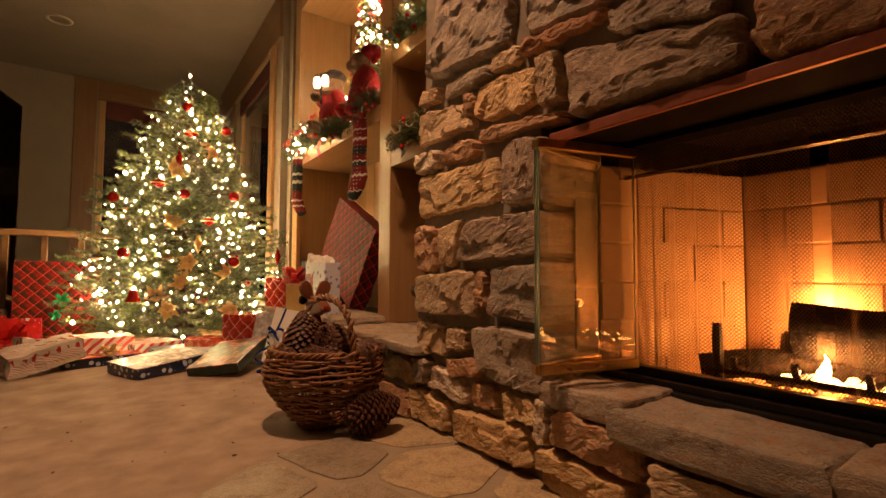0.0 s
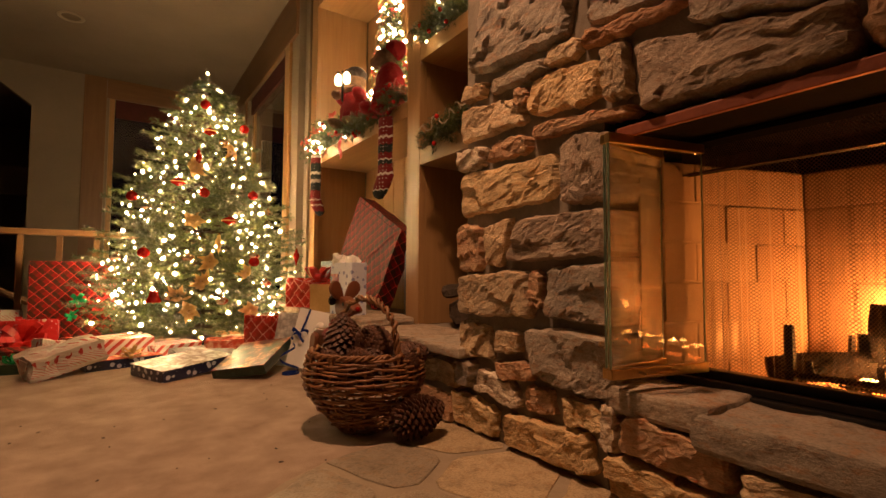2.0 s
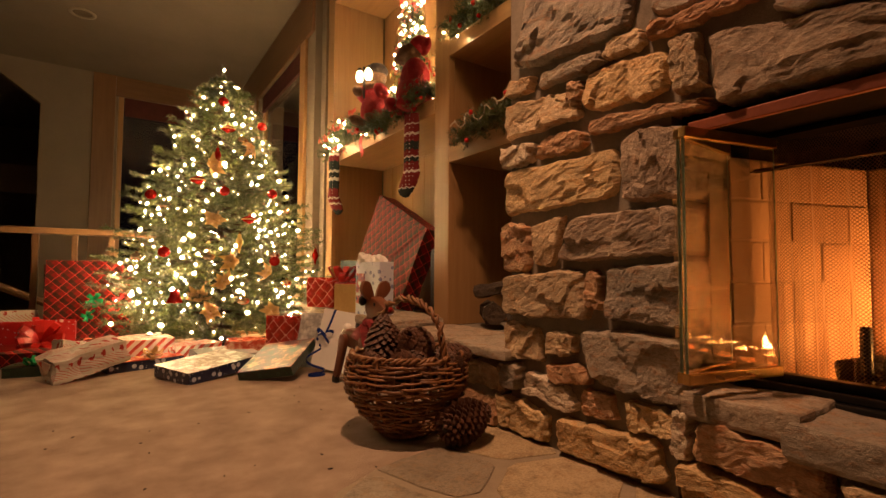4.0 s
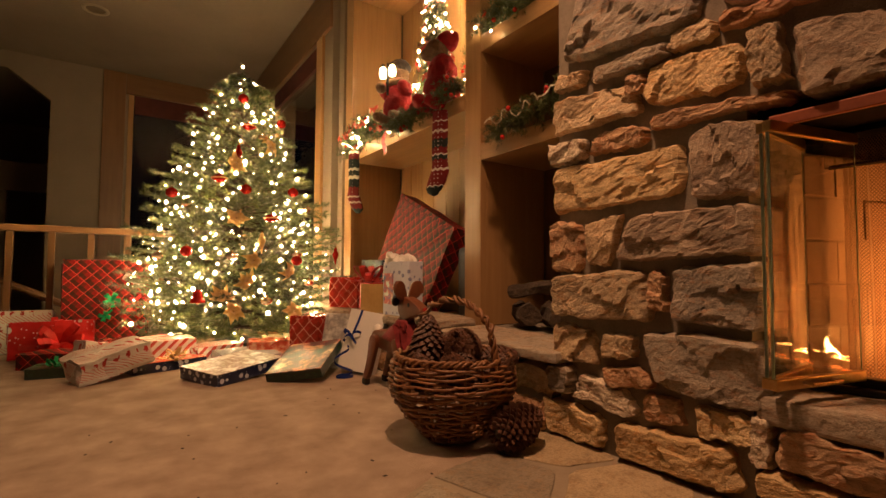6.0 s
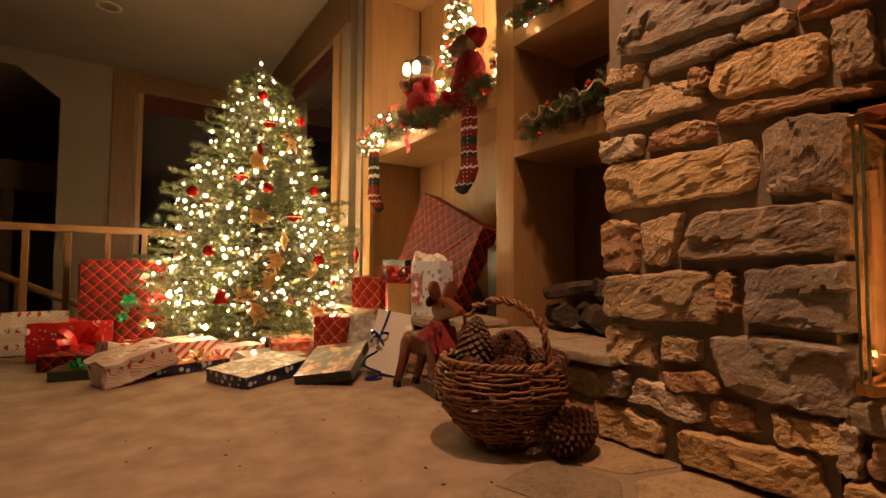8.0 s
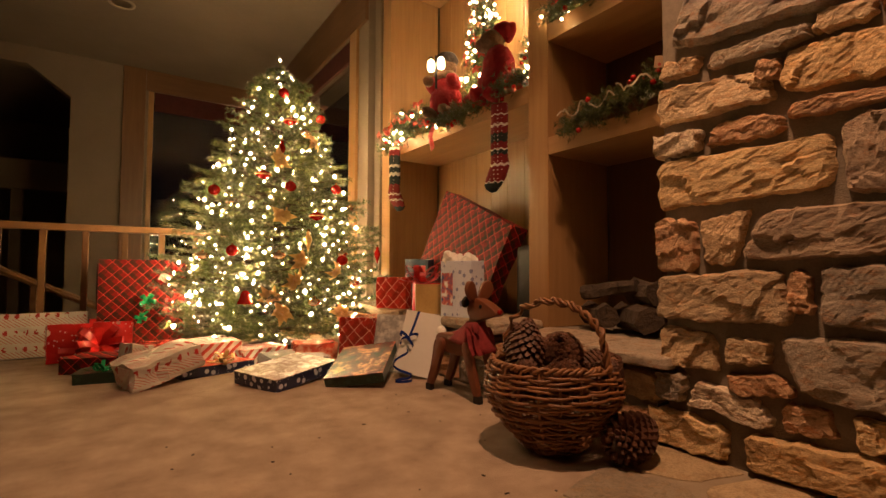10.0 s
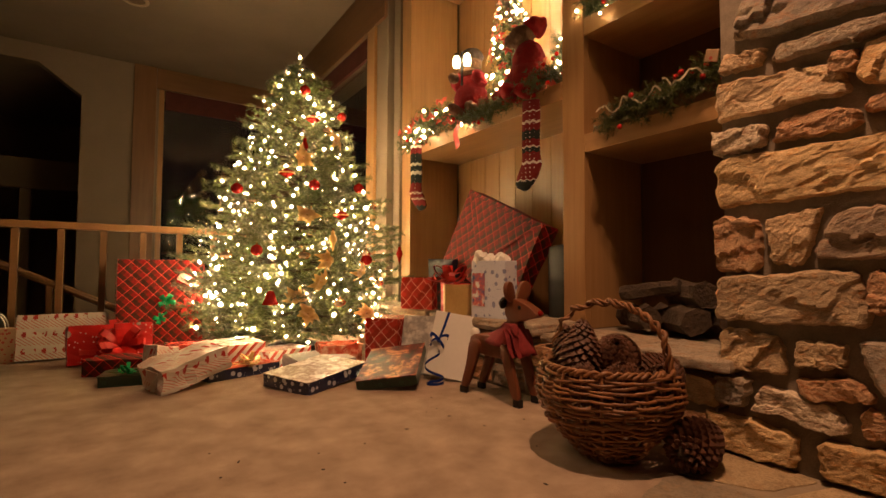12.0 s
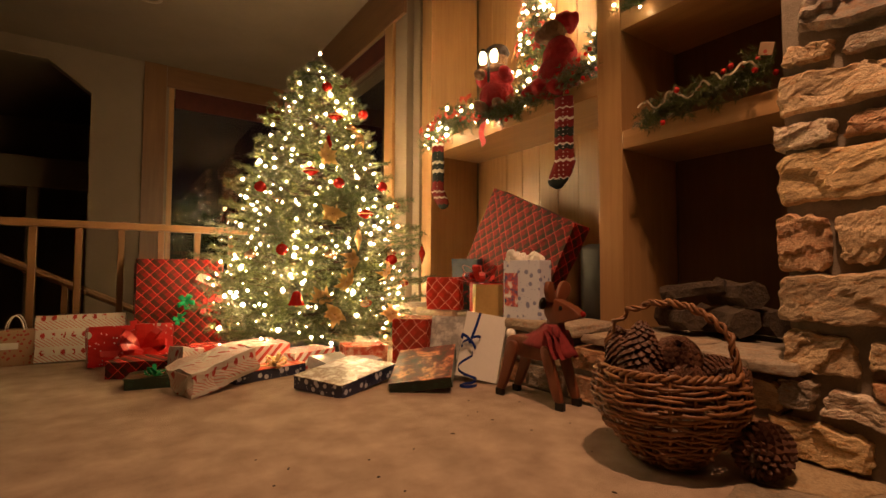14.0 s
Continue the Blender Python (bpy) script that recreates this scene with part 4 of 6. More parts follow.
M_SILVER = mottled("mirror_glass", (0.70, 0.62, 0.50), (0.90, 0.82, 0.70), 20, 150, 0.06, 1.0, 0.02, 0.0003)


def fluted(bm, ribs, depth):
    """Ridges down a turned form."""
    for v in bm.verts:
        k = 1 + depth * math.cos(ribs * math.atan2(v.co.y, v.co.x))
        v.co.x, v.co.y = v.co.x * k, v.co.y * k
    return bm


def ornament(kind, place):
    x, y, z = place
    k = 1 + 0.002 / (math.hypot(x, y) + 0.01)
    at = pose(TX + x * k, TY + y * k, z, 0, 0, math.degrees(math.atan2(y, x)))
    if kind == "ball":
        o = thing("bauble", at, "round ridged red glass bauble hanging on the tree", "ornament", "ornaments on the tree")
        part("globe", fluted(lathe(bmesh.new(), [(0, -0.034), (0.018, -0.029), (0.032, -0.014), (0.034, 0), (0.029, 0.017), (0.015, 0.030), (0, 0.034)], 36), 9, 0.07), M_RED, o, "", True)
    elif kind == "onion":
        o = thing("bauble", at, "flattened red glass onion bauble with gold bands", "ornament", "ornaments on the tree")
        part("globe", fluted(lathe(bmesh.new(), [(0, -0.030), (0.012, -0.026), (0.040, -0.010), (0.050, 0), (0.040, 0.012), (0.014, 0.026), (0, 0.032)], 40), 10, 0.05), M_RED, o, "", True)
        part("band", lathe(bmesh.new(), [(0.0495, -0.004), (0.0515, 0), (0.0495, 0.004)], 18), M_GOLD, o.children[0], "gold glitter band")
    elif kind in ("drop", "gdrop"):
        o = thing("drop_ornament", at, ("long red" if kind == "drop" else "long gold") + " glass drop ornament on the tree", "ornament", "ornaments on the tree")
        part("body", lathe(bmesh.new(), [(0, -0.075), (0.006, -0.055), (0.012, -0.03), (0.024, 0.0), (0.020, 0.02), (0.010, 0.035), (0.013, 0.048), (0, 0.06)], 14), M_RED if kind == "drop" else M_GOLD, o, "", True)
    elif kind == "bell":
        o = thing("bell_ornament", at, "red glass bell ornament with a flared rim", "ornament", "ornaments on the tree")
        part("body", lathe(bmesh.new(), [(0.0, 0.045), (0.016, 0.042), (0.026, 0.025), (0.031, 0.0), (0.045, -0.028), (0.047, -0.034), (0.040, -0.034), (0.0, -0.02)], 18), M_RED, o, "", True)
        part("clapper", ellipsoid(bmesh.new(), (0, 0, -0.036), (0.009, 0.009, 0.009)), M_CAP, o.children[0])
    elif kind == "clear":
        o = thing("bauble", at, "mirrored silver glass bauble catching the lights", "ornament", "ornaments on the tree")
        part("globe", ellipsoid(bmesh.new(), (0, 0, 0), (0.034, 0.042, 0.026), (0, 0, 0), 16, 10), M_SILVER, o, "", True)
    else:
        o = thing("poinsettia_ornament", at, "gold fabric poinsettia flower tucked into the branches", "ornament", "ornaments on the tree")
        o.matrix_world = at @ pose(0, 0, 0, 40 * math.sin(z * 31), 28 * math.sin(x * 47), 30 * math.sin(z * 53 + x * 9))
        for i in range(10):
            a, layer = i * math.tau / 5 + (0.63 if i > 4 else 0) + x * 9, i // 5
            size = (0.074, 0.052)[layer] * (1 + 0.18 * math.sin(i * 2.7 + z * 40))
            ray, across = Vector((0, math.cos(a), math.sin(a))), Vector((0, -math.sin(a), math.cos(a)))
            bm, rows = bmesh.new(), []
            for j in range(6):
                f = j / 5
                half = 0.021 * math.sin(math.pi * min(1.0, 0.12 + 0.88 * f ** 0.8)) + 0.0008
                mid = ray * size * f + Vector((0.010 + 0.012 * layer + 0.024 * math.sin(2.4 * f) - 0.030 * f * f * (1 + 0.5 * math.sin(i * 4.1)), 0, 0))
                rows.append([bm.verts.new(mid + across * half * q + Vector((0.006 * abs(q) + 0.003 * math.sin(j * 2 + i), 0, 0))) for q in (-1, 0, 1)])
            for c, d in zip(rows, rows[1:]):
                for q in (0, 1):
                    bm.faces.new((c[q], c[q + 1], d[q + 1], d[q]))
            part("petal", bm, M_GOLD, o)
        part("centre", ellipsoid(bmesh.new(), (0.02, 0, 0), (0.010, 0.012, 0.012), (0, 0, 0), 8, 6), M_CAP, o)
    if kind not in ("bell", "star"):
        top = {"ball": 0.034, "onion": 0.032, "drop": 0.06, "gdrop": 0.06, "clear": 0.026}[kind]
        part("cap", lathe(bmesh.new(), [(0, top + 0.010), (0.007, top + 0.009), (0.008, top - 0.003), (0, top - 0.004)], 10), M_CAP, o.children[0])


for p in ((-0.02, -0.37, 1.60), (-0.22, -0.49, 1.19), (0.08, -0.64, 0.93)):
    ornament("onion", p)
for p in ((-0.48, -0.34, 1.09), (-0.07, -0.57, 1.12), (0.26, -0.50, 1.14), (0.24, -0.23, 1.70), (-0.04, -0.26, 1.83), (0.24, -0.68, 0.65), (-0.41, -0.58, 0.70)):
    ornament("ball", p)
for p in ((-0.10, -0.46, 1.38), (0.60, -0.46, 0.70)):
    ornament("drop", p)
ornament("gdrop", (0.01, -0.69, 0.77))
ornament("bell", (-0.35, -0.67, 0.42))
for p in ((-0.16, -0.74, 0.32), (-0.10, -0.74, 0.53), (0.21, -0.73, 0.31), (-0.23, -0.72, 0.44), (-0.13, -0.63, 0.92), (0.16, -0.72, 0.59), (0.10, -0.43, 1.45), (-0.11, -0.49, 1.31), (-0.06, -0.72, 0.64)):
    ornament("star", p)
for p in ((-0.17, -0.70, 0.67), (0.03, -0.76, 0.39), (0.37, -0.49, 1.02), (-0.55, -0.45, 0.67), (0.07, -0.41, 1.52), (-0.40, -0.46, 1.01), (0.32, -0.69, 0.50), (0.24, -0.67, 0.69)):
    ornament("clear", p)

# ---- basket and pine cones ----
BX, BY = 0.768, 1.797
basket = thing("wicker_basket", pose(BX, BY, 0), "round brown wicker basket full of large pine cones", "basket")


def basket_radius(z):
    return float(np.interp(z, [0.0, 0.03, 0.08, 0.15, 0.20, 0.25, 0.285], [0.088, 0.112, 0.160, 0.207, 0.222, 0.214, 0.203]))


STAKES = 22
part("bottom", lathe(bmesh.new(), [(0, 0.012), (0.084, 0.012), (0.087, 0.004), (0.0, 0.0)], 30), M_WICKER, basket)
z, row = 0.010, 0
while z < 0.272:
    thick = random.uniform(0.0036, 0.0056)
    pts, ph = [], random.uniform(0, 6.28)
    for i in range(STAKES * 4):
        a = i * math.tau / (STAKES * 4)
        weave = math.cos(i * math.pi / 4 + row * math.pi) * 0.0078
        r = basket_radius(z) + weave
        sag = 0.005 * math.sin(a * 3 + ph) + 0.003 * math.sin(a * 7 + ph * 2)
        pts.append((r * math.cos(a), r * math.sin(a), z + sag))
    part("strand", tube(bmesh.new(), pts, thick, 6, True), M_WICKER, basket, "", True)
    z += thick * 2.0
    row += 1
for i in range(STAKES):
    a = i * math.tau / STAKES
    pts = [((basket_radius(h)) * math.cos(a), (basket_radius(h)) * math.sin(a), h) for h in (0.005, 0.04, 0.08, 0.12, 0.16, 0.20, 0.24, 0.285)]
    part("stake", tube(bmesh.new(), pts, 0.0048, 5), M_WICKER, basket)
for s in range(3):
    pts = []
    for i in range(120):
        a = i * math.tau / 120
        q = a * (17 + 2 * s) + s * math.tau / 3
        pts.append(((0.200 + 0.008 * math.cos(q)) * math.cos(a), (0.200 + 0.008 * math.cos(q)) * math.sin(a), 0.286 + 0.008 * math.sin(q)))
    part("rim_strand", tube(bmesh.new(), pts, 0.0046 + 0.0008 * s, 6, True), M_WICKER, basket, "", True)
for s in range(3):
    pts = []
    for i in range(70):
        f = i / 69
        a = math.pi * f
        q = f * (46 + 5 * s) + s * math.tau / 3
        r = 0.0085 + 0.004 * math.sin(f * 23 + 2.1 * s)
        u, h = 0.197 * math.cos(a), 0.275 + 0.208 * math.sin(a) ** 0.75
        n = Vector((math.cos(a), math.sin(a), 0))
        turn = radians(-80)
        off = r * math.cos(q)
        pts.append((math.cos(turn) * (u + n.x * off) - math.sin(turn) * r * math.sin(q), math.sin(turn) * (u + n.x * off) + math.cos(turn) * r * math.sin(q), h + n.y * off))
    part("handle_strand", tube(bmesh.new(), pts, 0.0042 + 0.0011 * s, 6), M_WICKER, basket, "", True)


SCALE = bpy.data.meshes.new("scale")
SCALE.from_pydata([(0, -0.4, 0), (0, 0.4, 0), (0.72, 1, 0.6), (1, 0.45, 0), (1.09, 0, -0.6), (1, -0.45, 0), (0.72, -1, 0.6), (0.72, 0, 2.2), (0.72, 0, -1.6)], [],
                  [(0, 1, 7), (1, 2, 7), (2, 3, 7), (3, 4, 7), (4, 5, 7), (5, 6, 7), (6, 0, 7), (1, 0, 8), (2, 1, 8), (3, 2, 8), (4, 3, 8), (5, 4, 8), (6, 5, 8), (0, 6, 8)])
SCALE.materials.append(M_CONE)


def pine_cone(m, length, width, seed, label, group):
    """Woody scales in a rising spiral round a core."""
    gen = random.Random(seed)
    cone = thing("pine_cone", m, label, "pine cone", group)
    count = 190
    for i in range(count):
        f = (i + 0.5) / count
        a = i * 2.39996
        r = width * 0.5 * (math.sin(math.pi * (0.10 + 0.86 * f ** 0.85)) ** 0.7)
        w = (0.008 + 0.010 * math.sin(math.pi * f)) * width / 0.16
        ob = new("scale", SCALE)
        ob.parent = cone
        tilt = -math.degrees(math.atan2(0.03 * (0.35 - 0.9 * f) + 0.01 + gen.uniform(-0.003, 0.003), r * 0.65 + 1e-4))
        ob.matrix_basis = pose(0, 0, length * f + 0.01, 0, 0, math.degrees(a)) @ pose(r * 0.35, 0, 0, 0, -tilt, 0) @ Matrix.Diagonal((max(r * 0.65, 0.008), w, 0.0048, 1))
    part("core", lathe(bmesh.new(), [(0, 0), (width * 0.22, length * 0.1), (width * 0.28, length * 0.4), (width * 0.16, length * 0.8), (0, length)], 10), M_BARK, cone)


IN = "large brown pine cone lying in the wicker basket"
for i, (x, y, z, rx, rz, l, w) in enumerate(((-0.085, 0.045, 0.205, 4, 20, 0.205, 0.135), (0.055, 0.005, 0.275, 50, -53, 0.12, 0.150), (0.11, -0.02, 0.235, 70, 40, 0.13, 0.125), (0.0, 0.12, 0.23, -24, 0, 0.16, 0.13),
                                             (0.0, -0.04, 0.16, 8, 0, 0.14, 0.16), (-0.05, -0.10, 0.20, 30, -60, 0.12, 0.115), (0.08, -0.11, 0.20, 40, 10, 0.11, 0.12), (0.10, 0.10, 0.225, -50, -30, 0.13, 0.12), (-0.13, -0.03, 0.19, 20, -80, 0.11, 0.105))):
    pine_cone(pose(BX + x, BY + y, z, rx, 0, rz), l, w, i, IN, "pine cones in the basket")
pine_cone(pose(0.766, 1.556, 0.068, 80, 0, 94), 0.19, 0.15, 40, "large open pine cone lying on the floor by the basket", "pine cone on the floor")

# ---- wrapping papers ----


def maths(nt, op, a, b=None):
    n = nt.nodes.new("ShaderNodeMath")
    n.operation = op
    for slot, value in ((0, a), (1, b)):
        if value is None:
            continue
        if isinstance(value, (int, float)):
            n.inputs[slot].default_value = value
        else:
            nt.links.new(value, n.inputs[slot])
    return n.outputs[0]


def paper(name, kind, base, second, third, scale=12, rough=0.3):
    """Printed gift wrap: plaid, dots, stripes or little pictures."""
    m, nt, b = shader(name, rough)
    v = coords(nt)
    xyz = nt.nodes.new("ShaderNodeSeparateXYZ")
    nt.links.new(v, xyz.inputs[0])
    u = maths(nt, "ADD", xyz.outputs[0], xyz.outputs[1])
    p, q = maths(nt, "ADD", u, xyz.outputs[2]), maths(nt, "SUBTRACT", u, xyz.outputs[2])

    def lines(value, k, width):
        return maths(nt, "LESS_THAN", maths(nt, "FRACT", maths(nt, "MULTIPLY", value, k)), width)

    c = base
    if kind == "plaid":
        c = blend(nt, maths(nt, "MULTIPLY", lines(p, scale, 0.5), 0.75), base, third)
        c = blend(nt, maths(nt, "MULTIPLY", lines(q, scale, 0.5), 0.5), c, third)
        c = blend(nt, lines(p, scale, 0.05), c, second)
        c = blend(nt, lines(q, scale, 0.05), c, second)
    elif kind == "dots":
        d = node(nt, "ShaderNodeTexVoronoi", Scale=float(scale))
        nt.links.new(v, d.inputs["Vector"])
        f = node(nt, "ShaderNodeTexVoronoi", Scale=scale * 2.7)
        nt.links.new(v, f.inputs["Vector"])
        c = blend(nt, maths(nt, "LESS_THAN", d.outputs["Distance"], 0.30), base, second)
        c = blend(nt, maths(nt, "LESS_THAN", f.outputs["Distance"], 0.16), c, third)
    elif kind == "stripes":
        c = blend(nt, lines(q, scale, 0.45), base, second)
        c = blend(nt, lines(q, scale, 0.12), c, third)
    elif kind == "prints":
        lift = maths(nt, "ADD", xyz.outputs[2], maths(nt, "MULTIPLY", xyz.outputs[1], 0.8))
        band = lines(lift, scale * 0.36, 0.5)
        slant = maths(nt, "ADD", maths(nt, "MULTIPLY", u, 0.8), lift)
        c = blend(nt, maths(nt, "MULTIPLY", maths(nt, "SUBTRACT", 1.0, band), lines(slant, scale * 2.0, 0.32)), base, third)
        cell = maths(nt, "MULTIPLY", lines(u, scale * 0.75, 0.46), lines(lift, scale * 0.72, 0.62))
        inner = maths(nt, "MULTIPLY", lines(maths(nt, "ADD", u, 0.004), scale * 1.5, 0.4), lines(maths(nt, "ADD", lift, 0.003), scale * 1.44, 0.4))
        jolt = maths(nt, "GREATER_THAN", noise_of(nt, v, scale * 0.9, 1), 0.44)
        c = blend(nt, maths(nt, "MULTIPLY", maths(nt, "MULTIPLY", cell, band), jolt), c, second)
        c = blend(nt, maths(nt, "MULTIPLY", maths(nt, "MULTIPLY", inner, cell), band), c, (0.62, 0.50, 0.42))
    elif kind == "photo":
        n1, n2 = noise_of(nt, v, scale, 4), noise_of(nt, v, scale * 2.3, 3)
        c = ramp(nt, n1, [(0.34, base), (0.5, second), (0.62, third)])
        c = blend(nt, ramp(nt, n2, [(0.55, (0, 0, 0)), (0.66, (1, 1, 1))]), c, base)
    crease = noise_of(nt, v, 22, 3)
    if isinstance(c, tuple):
        c = blend(nt, 0.0, c, c)
    nt.links.new(c, b.inputs["Base Color"])
    bump(nt, b, crease, 0.25, 0.004)
    return m


RED, DKRED, WHITE, CREAM, NAVY, GREEN = (0.50, 0.02, 0.02), (0.20, 0.012, 0.012), (0.80, 0.78, 0.74), (0.72, 0.66, 0.55), (0.012, 0.018, 0.06), (0.02, 0.10, 0.03)
P_PLAID = paper("plaid_wrap", "plaid", (0.19, 0.007, 0.007), (0.66, 0.06, 0.045), (0.020, 0.017, 0.008), 11, 0.6)
P_PLAID.node_tree.nodes["Principled BSDF"].inputs["Specular IOR Level"].default_value = 0.2
P_PLAID_S = paper("small_plaid_wrap", "plaid", (0.44, 0.04, 0.028), (0.80, 0.34, 0.24), (0.26, 0.03, 0.02), 11, 0.14)
P_SNOW = paper("snowflake_wrap", "dots", (0.52, 0.018, 0.018), WHITE, WHITE, 13, 0.3)
P_PRINT = paper("picture_wrap", "prints", (0.60, 0.56, 0.49), (0.40, 0.025, 0.02), (0.52, 0.20, 0.16), 26, 0.4)
P_STRIPE = paper("striped_wrap", "stripes", WHITE, (0.58, 0.10, 0.07), (0.45, 0.03, 0.03), 16, 0.35)
P_NAVY = paper("navy_wrap", "dots", NAVY, (0.55, 0.58, 0.66), (0.5, 0.52, 0.6), 24, 0.3)
P_FOIL = paper("red_foil", "photo", (0.50, 0.06, 0.035), (0.62, 0.16, 0.09), (0.80, 0.50, 0.34), 14, 0.2)
P_SCENE = paper("winter_scene_lid", "photo", (0.62, 0.60, 0.56), (0.22, 0.14, 0.09), (0.78, 0.77, 0.74), 13, 0.34)
P_FIRESIDE = paper("fireside_lid", "photo", (0.018, 0.007, 0.006), (0.13, 0.012, 0.009), (0.62, 0.24, 0.12), 15, 0.3)
P_DARKGREEN = paper("dark_green_wrap", "dots", (0.012, 0.03, 0.016), (0.02, 0.05, 0.03), GREEN, 22, 0.3)
P_BLACKRED = paper("black_red_wrap", "photo", (0.015, 0.015, 0.02), (0.02, 0.04, 0.03), (0.40, 0.02, 0.02), 14, 0.3)
P_KRAFT = paper("spotted_kraft", "dots", (0.42, 0.27, 0.16), (0.40, 0.07, 0.05), (0.45, 0.10, 0.07), 40, 0.7)
P_WHITEBOX = mottled("white_card", (0.80, 0.78, 0.73), (0.88, 0.86, 0.81), 6, 60, 0.22, 0, 0.05, 0.001)
P_BAG = paper("snowy_bag", "dots", (0.62, 0.64, 0.74), (0.22, 0.24, 0.42), (0.28, 0.30, 0.48), 26, 0.35)
P_BAGPANEL = paper("bag_picture", "photo", (0.05, 0.08, 0.22), (0.55, 0.08, 0.06), (0.78, 0.76, 0.74), 22, 0.35)
M_RIBBON = mottled("red_satin", (0.36, 0.008, 0.008), (0.58, 0.02, 0.018), 9, 60, 0.28, 0, 0.1, 0.002)
M_GREENRIB = mottled("green_foil_ribbon", (0.01, 0.20, 0.07), (0.04, 0.45, 0.17), 14, 60, 0.2, 0.1, 0.1, 0.002)
M_GOLDBOX = mottled("gold_card", (0.50, 0.33, 0.11), (0.66, 0.46, 0.18), 8, 60, 0.3, 0.3, 0.1, 0.001)
M_TISSUE = mottled("tissue_paper", (0.74, 0.70, 0.63), (0.86, 0.82, 0.76), 14, 90, 0.8, 0, 0.4, 0.004)


def gift(m, size, wrap, label, lid=None, seed=0, sag=0.006, flaps=True):
    """A wrapped box with slightly buckled faces; the base's middle is its origin."""
    l, w, h = size
    g = thing("gift_box", m, label, "gift")
    bm = box(-l / 2, -w / 2, 0, l / 2, w / 2, h if lid is None else h * 0.985, 0)
    bmesh.ops.subdivide_edges(bm, edges=bm.edges, cuts=5, use_grid_fill=True)
    off = Vector((seed * 3.3, seed, 0))
    for v in bm.verts:
        k = v.co.copy()
        inside = 1 - max(abs(k.x) / (l / 2) if abs(abs(k.x) - l / 2) > 1e-4 else 0, abs(k.y) / (w / 2) if abs(abs(k.y) - w / 2) > 1e-4 else 0, 0)
        d = Vector((noise.noise(off + k * 14), noise.noise(off + k * 14 + Vector((7, 0, 0))), noise.noise(off + k * 14 + Vector((0, 7, 0))) if k.z > 0.01 else 0))
        v.co += d * sag
    wrapped = part("wrapping", bm, wrap, g, "", True)
    wrapped.data.shade_flat()
    if lid:
        part("lid", box(-l / 2 - 0.003, -w / 2 - 0.003, h * 0.986, l / 2 + 0.003, w / 2 + 0.003, h + 0.004, 0.002), lid, g, "glossy printed lid")
    elif flaps:
        for s in (-1, 1):
            bm = bmesh.new()
            a = [bm.verts.new((s * (l / 2 + 0.005), y, z)) for y, z in ((-w * 0.46, h * 0.95), (w * 0.46, h * 0.95), (w * 0.12, h * 0.42), (-w * 0.12, h * 0.42))]
            b2 = [bm.verts.new((s * (l / 2 + 0.0075), v.co.y, v.co.z)) for v in a]
            bm.faces.new(a), bm.faces.new(b2[::-1])
            for i in range(4):
                bm.faces.new((a[i], b2[i], b2[(i + 1) % 4], a[(i + 1) % 4]))
            bmesh.ops.recalc_face_normals(bm, faces=bm.faces)
            part("end_flap", bm, wrap, g)
    return g


def ribbon(bm, pts, width, up=(0, 0, 1), across=None):
    """A flat band along points, a millimetre thick."""
    pts, up = [Vector(p) for p in pts], Vector(up)
    rings = []
    for i, p in enumerate(pts):
        d = (pts[min(i + 1, len(pts) - 1)] - pts[max(i - 1, 0)]).normalized()
        s = Vector(across) if across else d.cross(up)
        s = s.normalized() * width / 2 if s.length > 1e-4 else Vector((width / 2, 0, 0))
        n = s.cross(d).normalized() * 0.0006
        rings.append([bm.verts.new(p + k) for k in (-s - n, s - n, s + n, -s + n)])
    for a, c in zip(rings, rings[1:]):
        for k in range(4):
            bm.faces.new((a[k], a[(k + 1) % 4], c[(k + 1) % 4], c[k]))
    return bm


def bow(m, size, material, label, loops=8, tails=2):
    """A looped gift bow; it lies on its base in the xy plane."""
    b = thing("gift_bow", m, label, "bow")
    for i in range(loops):
        a = i * math.tau / loops + 0.3 * (i % 2)
        c = Vector((math.cos(a), math.sin(a), 0))
        tilt = 0.25 + 0.5 * (i % 2)
        pts = []
        for k in range(11):
            q = k * math.tau / 10
            pts.append(c * size * (0.5 - 0.5 * math.cos(q)) + Vector((0, 0, size * (0.28 * math.sin(q) + tilt * (0.5 - 0.5 * math.cos(q)) + 0.15))))
        part("loop", ribbon(bmesh.new(), pts, size * 0.34, (0, 0, 1), c.cross(Vector((0, 0, 1)))), material, b)
    for i in range(tails):
        a = 0.8 + i * 2.4
        c = Vector((math.cos(a), math.sin(a), 0))
        part("tail", ribbon(bmesh.new(), [c * size * f + Vector((0, 0, 0.012 + 0.10 * size * math.sin(f * 5))) for f in (0, 0.4, 0.8, 1.2, 1.6)], size * 0.3, (0, 0, 1)), material, b)
    return b


# ---- gifts by the balustrade ----
gift(pose(-0.30, 4.82, 0), (0.53, 0.17, 0.655), P_PLAID, "large upright gift box in red and green plaid wrap", seed=1, sag=0.004)
bow(pose(-0.27, 4.728, 0.36, 90, 0, 0), 0.055, M_GREENRIB, "shiny green foil bow on the plaid gift", 10, 0)
bow(pose(-0.15, 4.728, 0.32, 90, 0, 0), 0.055, M_RIBBON, "red satin bow on the plaid gift", 8, 1)
bow(pose(-0.31, 4.728, 0.24, 90, 0, 0), 0.04, M_GREENRIB, "small green foil bow on the plaid gift", 8, 1)
tag = part("gift_tag", box(-0.075, -0.002, -0.03, 0.075, 0.002, 0.03, 0.001), P_PRINT)
tag.matrix_world = pose(-0.13, 4.722, 0.505, 14, 28, 0)
